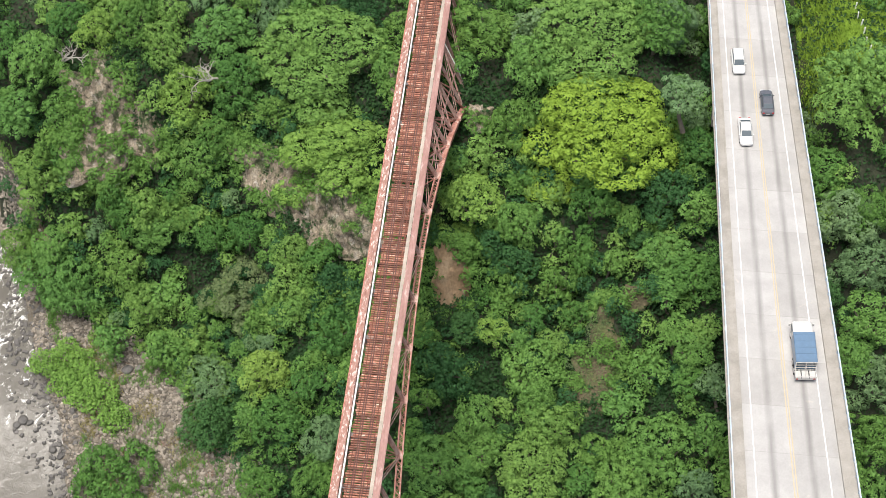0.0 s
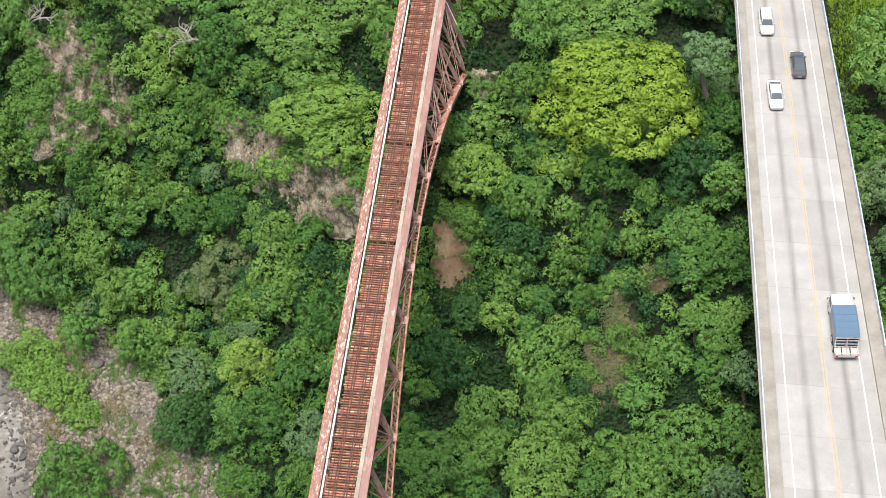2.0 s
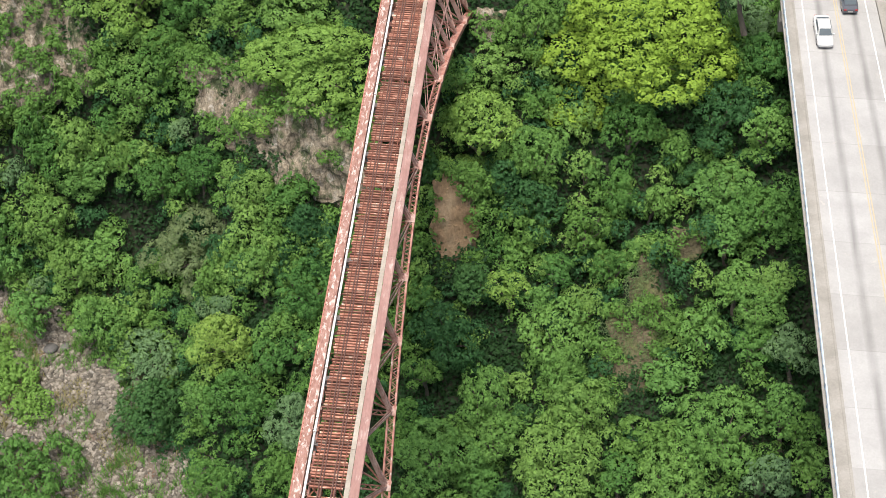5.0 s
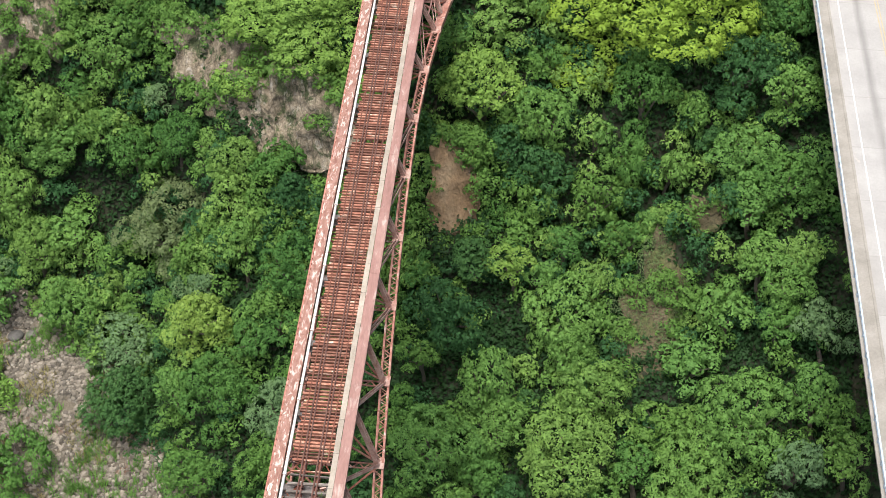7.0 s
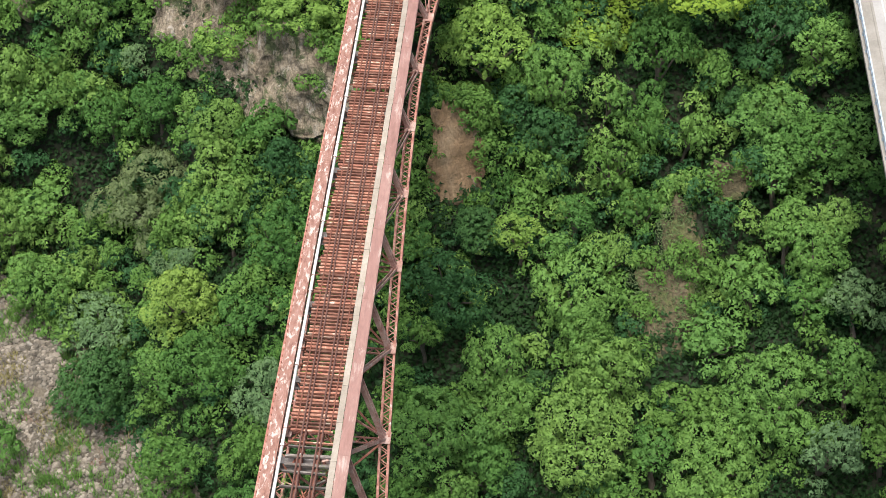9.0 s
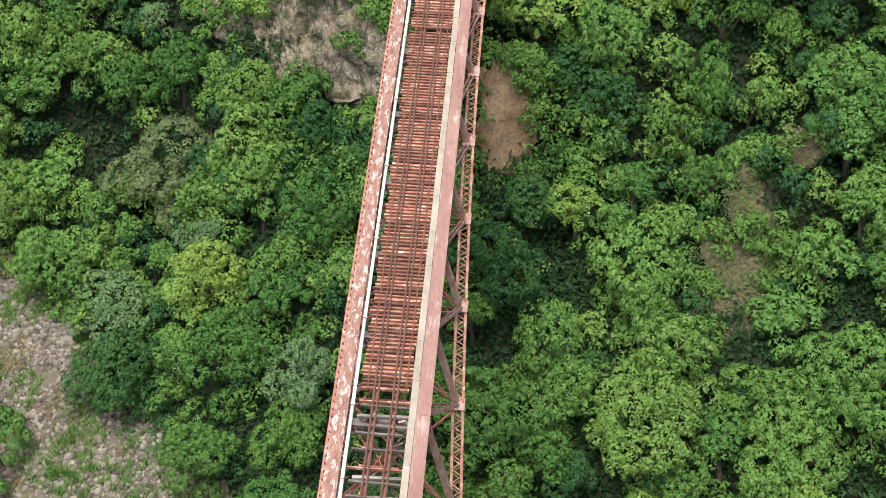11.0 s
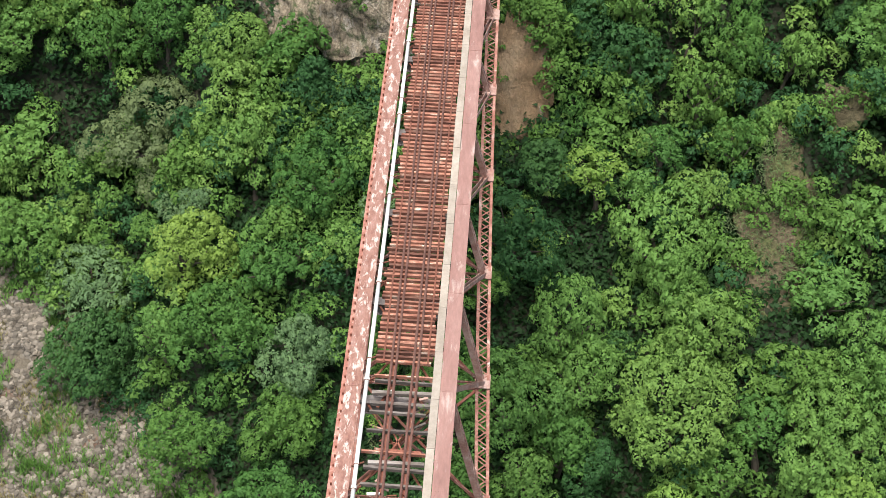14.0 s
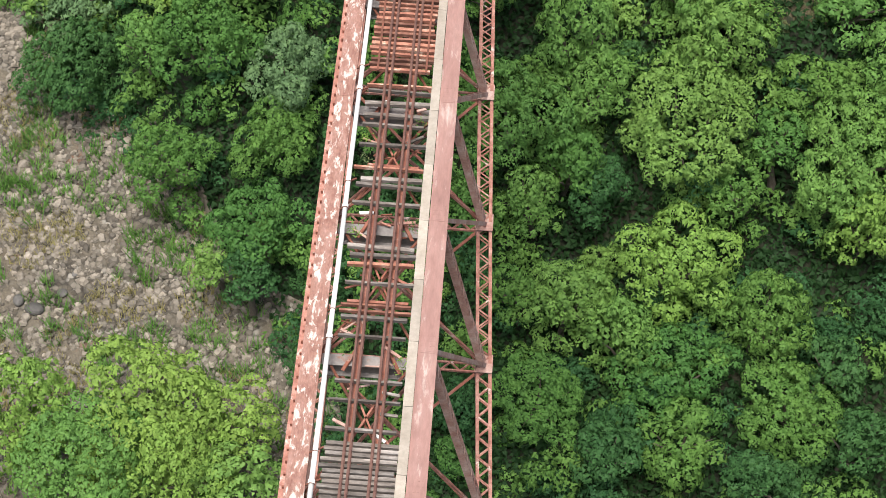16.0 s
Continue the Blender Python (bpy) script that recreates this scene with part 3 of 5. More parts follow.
# ---------------------------------------------------------------- trees
def rand_dir(r, zmin=-1.0):
    while True:
        v = Vector((r.uniform(-1, 1), r.uniform(-1, 1), r.uniform(-1, 1)))
        if 0.05 < v.length < 1:
            v.normalize()
            if v.z > zmin:
                return v


def blade(verts, faces, c, nrm, tan, length, width, droop):
    """One small leaf, its tip hanging a little."""
    side = nrm.cross(tan)
    n = len(verts)
    verts += [tuple(c - tan * length * 0.45 + side * width * 0.5), tuple(c - tan * length * 0.45 - side * width * 0.5), tuple(c + tan * length * 0.55 - nrm * droop)]
    faces.append((n, n + 1, n + 2))


def unit(v):
    return v / np.maximum(np.linalg.norm(v, axis=-1, keepdims=True), 1e-6)


def leaf_mesh(name, chunks, material):
    """One mesh of three-cornered leaves from arrays of corner points."""
    tris = np.concatenate(chunks).reshape(-1, 3, 3)
    me = bpy.data.meshes.new(name)
    n = len(tris)
    me.vertices.add(n * 3)
    me.vertices.foreach_set("co", tris.astype(np.float32).ravel())
    me.loops.add(n * 3)
    me.loops.foreach_set("vertex_index", np.arange(n * 3, dtype=np.int32))
    me.polygons.add(n)
    me.polygons.foreach_set("loop_start", np.arange(0, n * 3, 3, dtype=np.int32))
    me.update(calc_edges=True)
    me.materials.append(material)
    return me


def blades(p, nrm, tan, length, width, droop):
    """Leaves at the points p, lying square to nrm and pointing along tan, their tips hanging a little."""
    tan = unit(tan - nrm * (tan * nrm).sum(-1, keepdims=True))
    side = np.cross(nrm, tan)
    l, w, d = length[:, None], width[:, None], droop[:, None]
    return np.stack([p - tan * l * 0.45 + side * w * 0.5, p - tan * l * 0.45 - side * w * 0.5, p + tan * l * 0.55 - nrm * d], 1)


def crown_leaves(g, centre, R, H, lobe, leaf, cover=1.0, boughs=11, reach=0.72, low=-0.3):
    """Boughs as mounds of unlike size, each shingled with domed leaf sprays that droop at the rim, with dark gaps between them."""
    centre = np.asarray(centre, float)
    k = np.sqrt((np.arange(boughs) + 0.25) / boughs) * reach * g.uniform(0.86, 1.14, boughs)
    ang = np.arange(boughs) * 2.4 + g.uniform(0, 6.28) + g.uniform(-0.45, 0.45, boughs)
    rb = R * g.uniform(0.28, 0.43, boughs) * (1.1 - 0.25 * k)
    mz = H * (0.5 - 0.95 * k ** 1.7 + g.uniform(-0.17, 0.17, boughs))
    skirt = np.arange(boughs) % 4 == 3
    mz = np.where(skirt & (k > 0.3), H * g.uniform(-0.65, -0.35, boughs), mz)
    mounds = np.stack([np.cos(ang) * k * R * g.uniform(0.9, 1.1), np.sin(ang) * k * R, mz], 1)
    cs, rs, axes = np.zeros((0, 3)), np.zeros(0), []
    for m, r in zip(mounds, rb):
        count = int(9.5 * (r / lobe) ** 2) + 4
        d = unit(g.normal(size=(count, 3)))
        d = d[d[:, 2] > low]
        rad = lobe * g.uniform(0.6, 1.25, len(d))
        c = m + d * (r * g.uniform(0.78, 1.1, len(d)))[:, None] * np.array((1, 1, 0.85))
        for ci, ri, di in zip(c, rad, d):
            if (np.linalg.norm(mounds - ci, axis=1) < rb * 0.7).any():
                continue
            if len(cs) and (((cs - ci) ** 2).sum(1) < (0.58 * (rs + ri)) ** 2).any():
                continue
            cs, rs = np.vstack([cs, ci]), np.append(rs, ri)
            axes.append(di * 0.62 + np.array((0, 0, 0.62)))
    axes = unit(np.array(axes) + g.normal(0, 0.12, (len(axes), 3)))
    counts = np.maximum(6, (cover * 3.5 * rs * rs / (leaf * leaf * 0.44)).astype(int))
    idx = np.repeat(np.arange(len(cs)), counts)
    ax = axes[idx]
    d = unit(g.normal(size=(len(idx), 3)))
    up = (d * ax).sum(1)
    d = np.where((up < 0)[:, None], d - 2 * (up[:, None]) * ax, d)
    up = np.abs(up)
    out = d - ax * up[:, None]
    stray = np.where(g.random(len(idx)) < 0.1, g.uniform(1.05, 1.3, len(idx)), g.uniform(0.9, 1.05, len(idx)))
    p = cs[idx] + (out + ax * (up * 0.62)[:, None]) * (rs[idx] * stray)[:, None]
    nrm = unit(d * 0.7 + ax * 0.5 + g.normal(0, 0.17, d.shape))
    l = leaf * g.uniform(0.75, 1.3, len(idx))
    return blades(p + centre, nrm, out + g.normal(0, 0.25, d.shape) - np.array((0, 0, 0.15)), l, l * g.uniform(0.62, 0.9, len(l)), l * g.uniform(0.08, 0.3, len(l)))


def inner_leaves(g, R, H, count, leaf):
    """Larger leaves deep inside the crown, in its own shade."""
    d = unit(g.normal(size=(count, 3)))
    d[:, 2] = np.maximum(d[:, 2], -0.45)
    p = d * np.array((R, R, H * 0.55)) * g.uniform(0.25, 0.6, count)[:, None] - np.array((0, 0, 0.12 * H))
    l = leaf * g.uniform(0.8, 1.3, count)
    return blades(p, unit(d + g.normal(0, 0.25, d.shape)), g.normal(size=d.shape), l, l, l * 0.1)


def crown_mesh(name, seed, material, R, H, lobe, cover, leaf, boughs, reach):
    g = np.random.default_rng(seed)
    return leaf_mesh(name, [crown_leaves(g, (0, 0, 0), R, H, lobe, leaf, cover, boughs, reach), inner_leaves(g, R, H, int(7 * R * R), 0.4)], material)


def trunk_mesh(name, seed, R, height):
    """A tapered trunk that forks into limbs reaching into the crown."""
    r = random.Random(seed)
    s = Shape()
    top = Vector((r.uniform(-0.3, 0.3), r.uniform(-0.3, 0.3), -0.25 * R))
    base = Vector((0, 0, -height))
    mid = base.lerp(top, 0.5) + Vector((r.uniform(-0.3, 0.3), r.uniform(-0.3, 0.3), 0))
    s.tube([base, mid, top], [0.09 * R + 0.06, 0.07 * R + 0.03, 0.05 * R + 0.02], 7)
    for k in range(5):
        a = k * 1.26 + r.uniform(-0.4, 0.4)
        start = base.lerp(top, r.uniform(0.6, 0.95))
        end = Vector((math.cos(a) * R * 0.62, math.sin(a) * R * 0.62, r.uniform(0.0, 0.35) * R))
        bend = start.lerp(end, 0.5) + Vector((0, 0, 0.12 * R))
        s.tube([start, bend, end], [0.035 * R + 0.02, 0.025 * R + 0.012, 0.012], 5)
    return s.mesh(name, MAT_BARK)


KINDS = {}
for tone in LEAF:
    for size, R, lobe, cover, leaf, boughs in (("huge", 9.0, 0.66, 1.15, 0.27, 22), ("large", 6.0, 0.56, 1.15, 0.26, 17), ("medium", 4.2, 0.48, 1.15, 0.245, 14), ("small", 2.6, 0.40, 1.15, 0.23, 10)):
        if size == "huge" and tone not in ("yellow", "bright", "light"):
            continue
        for variant in range(1 if size == "huge" else 3):
            seed = len(KINDS) * 13 + 5
            KINDS[(tone, size, variant)] = (crown_mesh("crown_" + tone, seed, LEAF[tone], R, R * (1.15, 1.35, 1.0)[variant], lobe * (1, 0.85, 1.15)[variant], cover, leaf, boughs, (0.72, 0.68, 0.76)[variant]), R)
TRUNKS = {size: trunk_mesh("trunk_" + size, 3 + len(size), R, h) for size, R, h in (("huge", 9.0, 12.0), ("large", 6.0, 9.5), ("medium", 4.2, 8.0), ("small", 2.6, 5.5))}
WORDS = {"yellow": "bright yellow-green", "bright": "fresh bright green", "light": "light green", "mid": "mid-green", "dark": "dark green", "grey": "grey-green", "olive": "dull olive-brown"}
SIZES = {"huge": "very broad spreading tree", "large": "broad spreading tree", "medium": "rounded leafy tree", "small": "small bushy tree"}
tree_r = random.Random(11)
standing = []


def tree(x, y, top, R, tone):
    """A tree whose crown, of radius R, reaches up to the height top."""
    size = "huge" if R > 7.2 and tone in ("yellow", "bright", "light") else "large" if R > 5.0 else "medium" if R > 3.2 else "small"
    crown, R0 = KINDS[(tone, size, 0 if size == "huge" else tree_r.randrange(3))]
    k = R / R0
    ob = thing("tree", WORDS[tone] + " " + SIZES[size] + " on the wooded gorge slope", "tree", "trees of the gorge")
    ob.location = (x, y, top - 0.85 * R)
    ob.rotation_euler = (tree_r.uniform(-0.16, 0.16) - 0.08, tree_r.uniform(-0.18, 0.18), tree_r.uniform(0, 6.28))
    if size == "huge":
        ob.rotation_euler = (-0.08, 0.05, 0.35 * tree_r.uniform(-1, 1))
    ob.scale = (k * tree_r.uniform(0.85, 1.15), k * tree_r.uniform(0.85, 1.15), k * tree_r.uniform(0.85, 1.3)) if size != "huge" else (k * 1.14, k * 0.98, k * 0.85)
    part("crown", crown, None, ob)
    part("trunk", TRUNKS[size], None, ob)
    standing.append((x, y, R))
    return ob


# trees that stand out, slope by slope: x, y, crown radius, tone
FAR_LEFT = [
    (-13, 72.3, 8.4, "light"), (-26, 74.7, 4.2, "light"), (-8.9, 61.5, 7.3, "bright"), (-4.4, 57.1, 3.3, "bright"), (-30.4, 67.3, 3.9, "bright"), (-23, 68.3, 4.2, "mid"),
    (-18.4, 65.1, 2.8, "mid"), (-43.2, 73.6, 3.6, "bright"), (-51.3, 69.7, 4, "light"), (-53.9, 65.5, 4.1, "light"), (-47.2, 74.4, 3.2, "mid"), (-38.3, 74.1, 3.9, "mid"),
    (-33.7, 71.8, 3.2, "light"), (-51.7, 60.2, 3.7, "light"), (-47.8, 62.2, 2.9, "mid"), (-44.7, 59.4, 2.6, "light"), (-26, 64.1, 3.2, "mid"), (-29.2, 62, 3.4, "light"),
    (-32.8, 59.7, 2.8, "mid"), (-21.2, 62.4, 2.3, "light"), (-38.4, 57.6, 3.5, "mid"), (-46.5, 56.4, 2.9, "light"), (-35.3, 56.6, 3.2, "light"), (-30.5, 57.5, 2.8, "light"),
    (-21.4, 55.8, 3.3, "mid"), (-26.9, 56.6, 3.1, "mid")]
FAR_RIGHT = [
    (9.2, 76.7, 4.4, "mid"), (23.1, 76.6, 8.7, "light"), (16.3, 72.5, 4.3, "light"), (33.8, 81, 3.4, "grey"), (10.5, 62.3, 3, "light"), (13.6, 65.5, 3.3, "mid"), (38.2, 65.2, 3.5, "mid"),
    (9.5, 57.4, 4.7, "bright"), (25.1, 58.1, 3.5, "mid"), (34.5, 58.7, 3.3, "dark"), (38.9, 56.2, 2.7, "light")]
MID_LEFT = [
    (-5.1, 38, 1.7, "light"), (-8.1, 42.9, 3.6, "mid"), (-11.3, 36.1, 2.2, "mid"), (-46.6, 51.8, 4.9, "light"), (-49.8, 54.7, 3.2, "light"), (-39.4, 53.2, 3.4, "light"),
    (-32.9, 51.4, 2.9, "light"), (-36.6, 49.4, 3.2, "light"), (-21.8, 50.3, 5.4, "olive"), (-15.0, 51.8, 3.3, "light"), (-10.4, 51.1, 3.0, "mid"), (-8.7, 48.8, 2.4, "dark"),
    (-13.4, 44.3, 2.4, "light"), (-17.3, 38.6, 3.4, "bright"), (-31.6, 44, 4, "light"), (-40.6, 44.8, 2.8, "light"), (-26, 41.2, 4, "grey")]
MID_RIGHT = [
    (7.3, 39.4, 4.2, "dark"), (13.2, 44.3, 2.4, "bright"), (18.7, 39.8, 4.7, "light"), (19.5, 36.5, 2.9, "light"), (42.5, 38, 2.3, "grey"), (37, 44.1, 2.7, "light"),
    (33.9, 40.9, 3, "light"), (38.7, 38.3, 2.3, "mid"), (31, 36.9, 2.7, "light"), (40.5, 43.8, 2.4, "light"), (36, 49.4, 2.8, "light"),
    (28.4, 52.8, 2.2, "light"), (24.3, 53.4, 2.4, "mid"), (21.3, 50.4, 2.8, "mid"), (15.6, 51.9, 2.8, "dark"), (12.2, 53.5, 2.7, "dark"), (18.3, 46.2, 2.3, "mid"), (23.7, 46.7, 2.4, "mid"),
    (6.8, 53.5, 2.7, "bright"), (15.6, 55.6, 3.6, "light"), (35.4, 53.5, 3.5, "light"), (39.2, 50.4, 3.1, "mid"), (39.2, 41.5, 3.1, "light"), ]
LOW_LEFT = [
    (-14.2, 31.9, 3.7, "mid"), (-8.2, 30.8, 3.2, "grey"), (-16.1, 25.2, 2.9, "mid"), (-8.9, 26.2, 2.9, "mid"), (-9.6, 20.7, 3, "mid"), (-12.4, 17.4, 1.7, "light"), (-9.7, 17.1, 2, "dark"),
    (-19.2, 33.6, 2.1, "light"), (-25.2, 35.1, 4.5, "dark")]
LOW_RIGHT = [
    (11.7, 33.6, 3.3, "light"), (7, 28.9, 4.5, "light"), (13, 30.4, 3.1, "light"), (21.9, 33.5, 3.5, "light"), (19.6, 28.9, 4.4, "light"), (11.8, 25.6, 2.7, "mid"),
    (26.2, 28.2, 2.3, "mid"), (36.6, 31.4, 5.1, "light"), (31.8, 27.7, 4.4, "light"), (40.7, 26.3, 2.8, "grey"), (28.4, 31.7, 2.4, "mid"), (41.9, 32, 2.4, "light"), (44, 30.4, 2.1, "mid"),
    (45.2, 27.5, 2.8, "light"), (5, 35.6, 1.9, "mid"), (9.2, 23.5, 2.4, "light"), (19.5, 20.4, 4.1, "bright"), (12.3, 16.8, 3.3, "light"), (16.2, 14.4, 2.7, "light"),
    (25.7, 16.5, 3.5, "mid"), (19.4, 12.5, 3.5, "mid"), (10.4, 9.6, 2.9, "mid"), (20, 7.3, 2.7, "mid"), (27.2, 10, 3.1, "mid"), (32.5, 22.8, 2.5, "bright"),
    (13.9, 24.4, 2.3, "dark"), (15.2, 5.6, 2.7, "dark"), (25.1, 4.3, 2.3, "dark"), (31.5, 7.7, 2.7, "dark"), (30.3, 13.5, 2.3, "dark"), (8.1, 17.2, 2, "mid"), (23.6, 24.7, 2.3, "mid")]
EAST = [(59.0, 68.8, 6.6, "light"), (57.4, 56.7, 4.0, "grey"), (60.6, 52.5, 4.0, "grey"), (61.5, 46.5, 4.3, "light"), (63.5, 39.6, 4.1, "grey"), (62.3, 33.0, 4.2, "mid"), (59.2, 42.0, 3.2, "light"),
    (60.8, 27.5, 4.0, "light"), (60.3, 57.0, 3.2, "mid"), (54.5, 62.0, 3.5, "mid"), (25.4, 65.8, 9.6, "yellow"), (35.3, 83.4, 3.4, "grey"), (32.2, 79.5, 3.6, "mid")]
for x, y, R, tone in FAR_LEFT + FAR_RIGHT + MID_LEFT + MID_RIGHT + LOW_LEFT + LOW_RIGHT + EAST:
    tree(x, y, float(max(slope_top(x, y), -40.5)) + 0.45 * R, (1.05 if y > 38 else 1.14) * R, tone)
# trees whose crowns hang out over the edge of the gravel: x, y, height of the crown's middle, radius, tone
for x, y, z, R, tone in [(-53.1, 55.4, -36, 4.0, "light"), (-47.2, 53.3, -37.5, 4.0, "mid"), (-42.3, 50.9, -39.5, 3.4, "mid"), (-35.2, 47.8, -41, 3.5, "light"), (-31.0, 45.1, -42, 3.3, "mid"), (-36.9, 52.2, -37, 3.9, "light"),
                         (-51.8, 54.2, -41, 2.6, "mid"), (-55.5, 57.4, -34, 4.0, "mid")]:
    tree(x, y, z + 0.85 * R, R, tone)
# trees at the foot of the big cliff
for x, y, R, tone in ((-36.0, 57.6, 3.2, "light"), (-40.6, 58.0, 3.0, "mid"), (-31.8, 57.6, 2.9, "mid"), (-45.0, 60.6, 2.8, "light"), (-49.0, 61.5, 2.8, "mid")):
    tree(x, y, float(slope_top(x, y)) + 2.6, R, tone)
# the tall pale tree close beside the highway
tree(35.2, 65.6, 2.0, 2.9, "grey")
# bushes on the gravel bar and the bank trees below the deck
for x, y, R, tone in [(-37.0, 26.2, 6.6, "mid"), (-43.1, 47.3, 2.6, "light")]:
    tree(x, y, float(ground(x, y)) + 0.85 * R, R, tone)
for x, y, R, tone in [(-14.9, 5.2, 5.4, "bright"), (-8.6, 5.0, 3.0, "bright"), (-17.9, 0.6, 5.2, "light"), (-11.5, 1.2, 4.0, "bright"), (-22.6, 4.0, 4.0, "bright"), (-8.2, 0.2, 3.2, "light")]:
    tree(x, y, -38.6 + 0.55 * R, R, tone)
# the long willow-like shrub that runs down the bar beside the water
br = random.Random(41)
bg = np.random.default_rng(41)
sprays = []
for k in range(13):
    f = k / 12
    x, y = -48.9 + 11.0 * f, 43.6 - 8.6 * f
    R = 2.9 * (1 - 0.45 * f) * br.uniform(0.8, 1.1)
    for off in (-1, 1):
        c = Vector((x + off * (1.3 - 0.6 * f) + br.uniform(-0.4, 0.4), y + off * (1.1 - 0.5 * f), float(ground(x, y)) + 0.55 * R))
        sprays.append(crown_leaves(bg, c, R, R * 0.9, 0.42, 0.25, 0.9, 5))
bank = thing("bank_shrub", "long bright green willow-like shrub on the gravel beside the water", "shrub")
part("foliage", leaf_mesh("foliage", sprays, LEAF["bright"]), None, bank)
for k in range(9):
    x, y = -48.5 + 1.25 * k, 43.2 - 1.0 * k
    z = float(ground(x, y))
    s = Shape()
    s.tube([(x, y, z), (x + 0.3, y - 0.2, z + 0.9), (x + br.uniform(-0.6, 0.6), y, z + 1.8)], [0.08, 0.06, 0.03], 6)
    part("stem", s, MAT_BARK, bank)


def dead_tree(x, y, z, size, lean, seed):
    """A leafless bleached tree: a bent trunk that forks again and again."""
    r = random.Random(seed)
    s = Shape()

    def grow(p, d, length, rad, depth):
        mid = p + d * length * 0.5 + rand_dir(r) * length * 0.1
        end = mid + (d + rand_dir(r) * 0.3).normalized() * length * 0.5
        s.tube([p, mid, end], [rad, rad * 0.85, rad * 0.65], 6)
        if depth:
            for _ in range(3 if depth > 2 else 2):
                grow(end if r.random() < 0.6 else mid, (d * 0.8 + rand_dir(r, -0.3) * 0.85).normalized(), length * r.uniform(0.6, 0.85), rad * 0.6, depth - 1)
    grow(Vector((0, 0, 0)), Vector(lean).normalized(), size * 0.34, size * 0.028, 4)
    ob = thing("dead_tree", "bleached leafless dead tree leaning out of the slope", "tree", "", "", (x, y, z))
    part("limb", s, MAT_DEADWOOD, ob)


dead_tree(-48.5, 69.5, -8.0, 7.5, (0.5, -0.1, 0.75), 2)
dead_tree(-24.5, 68.0, -7.0, 7.5, (-0.75, -0.3, 0.5), 5)
dead_tree(-42.2, 60.2, -21.0, 5.0, (0.6, -0.3, 0.6), 8)

# places where rock or earth shows: x, y, radius
BARE = [(-12.0, 53.0, 2.0), (-7.0, 52.2, 2.0), (-42.5, 67.5, 3.0), (-38.5, 63.0, 3.2), (-40.5, 66.0, 4.0), (-20.5, 58.6, 2.4), (-14.5, 55.6, 2.4), (-9.5, 54.4, 2.4), (-4.5, 53.2, 2.0), (6.9, 48.2, 2.8), (30.6, 48.0, 1.4), (26.6, 36.5, 1.9), (27.2, 40.0, 1.9), (27.8, 43.0, 1.6),
        (8.9, 66.4, 3.6), (-1.8, 68.0, 1.2), (6.6, 50.0, 2.0), (27.0, 41.5, 2.6), (57.5, 82.0, 7.5), (58.5, 76.5, 3.0), (52.0, 88.0, 3.0),
        (-17.6, 60.2, 2.2), (-19.0, 58.6, 2.6), (26.3, 38.0, 2.4), (27.6, 44.4, 1.4), (31.0, 47.0, 1.6)]


# deep gaps in the canopy: x, y, radius
SHADE = [(6.4, 37.6, 2.0), (7.3, 36.6, 1.6), (-13.8, 40.4, 0.9), (14.2, 39.3, 1.2), (14.2, 25.0, 2.4), (-6.1, 22.7, 1.5), (12.6, 7.4, 1.6), (-15.9, 19.4, 1.0),
         (14.0, 26.3, 1.7), (17.6, 25.9, 1.4), (11.4, 23.2, 1.7), (16.0, 31.1, 1.2), (25.4, 22.7, 1.5), (27.2, 12.8, 1.2), (12.4, 8.9, 1.4), (30.0, 21.0, 1.2), (7.7, 34.6, 1.2)]


def tone_at(x, y, r):
    k = noise.noise(Vector((x * 0.06, y * 0.06, 3.3))) + r.uniform(-0.5, 0.5) + (0.34 if y > 56 else 0.1 if y > 30 else -0.15) + (0.3 if x > 52 else 0.38 if x < -14 else 0.0)
    return "dark" if k < -0.12 else "mid" if k < 0.26 else "light" if k < 0.56 else r.choice(("grey", "light"))


def wooded_from(y):
    return np.interp(y, [-6, 4, 10, 16, 22, 28, 78, 84, 92], [-30, -34, -34, -58, -62, -66, -66, -48, -20])


def wooded_to(y):
    return np.interp(y, [-6, 4, 16, 22, 28, 96], [34, 40, 44, 60, 72, 72])


fill = random.Random(5)
for _ in range(9000):
    if len(standing) >= 390:
        break
    x, y = fill.uniform(-66, 72), fill.uniform(-8, 96)
    if x < float(forest_edge(y)) + 1.5 or not wooded_from(y) < x < wooded_to(y):
        continue
    if any((x - a) ** 2 + (y - b) ** 2 < (c + 1.0) ** 2 for a, b, c in BARE + SHADE):
        continue
    R = fill.choice((2.0, 2.4, 2.8, 3.2, 3.6, 4.2)) if y > 38 else fill.choice((1.8, 2.2, 2.6, 3.0))
    if y > 70:
        R *= 1.25
    if 40 < y < 66 and x < -16:
        R *= 0.75
    if any((x - a) ** 2 + (y - b) ** 2 < ((0.62 if y > 38 else 0.6) * (R + c)) ** 2 for a, b, c in standing):
        continue
    if any((x - a) ** 2 + (y - b) ** 2 < (c + 0.45 * R) ** 2 for a, b, c in BARE if a < 50):
        continue
    top = max(float(slope_top(x, y)), -41.0) + (fill.uniform(-2.4, 0.8) if y > 38 else fill.uniform(-3.6, -1.6))
    hx = 43.6 - 0.06 * y
    if hx - R < x < hx + 14 + R:
        top = min(top, -12.0 + 0.06 * y)
    if -3 - R < x < 7 + R and 56 < y < 105:
        top = min(top, -4.5)
    tree(x, y, top, R, tone_at(x, y, fill))

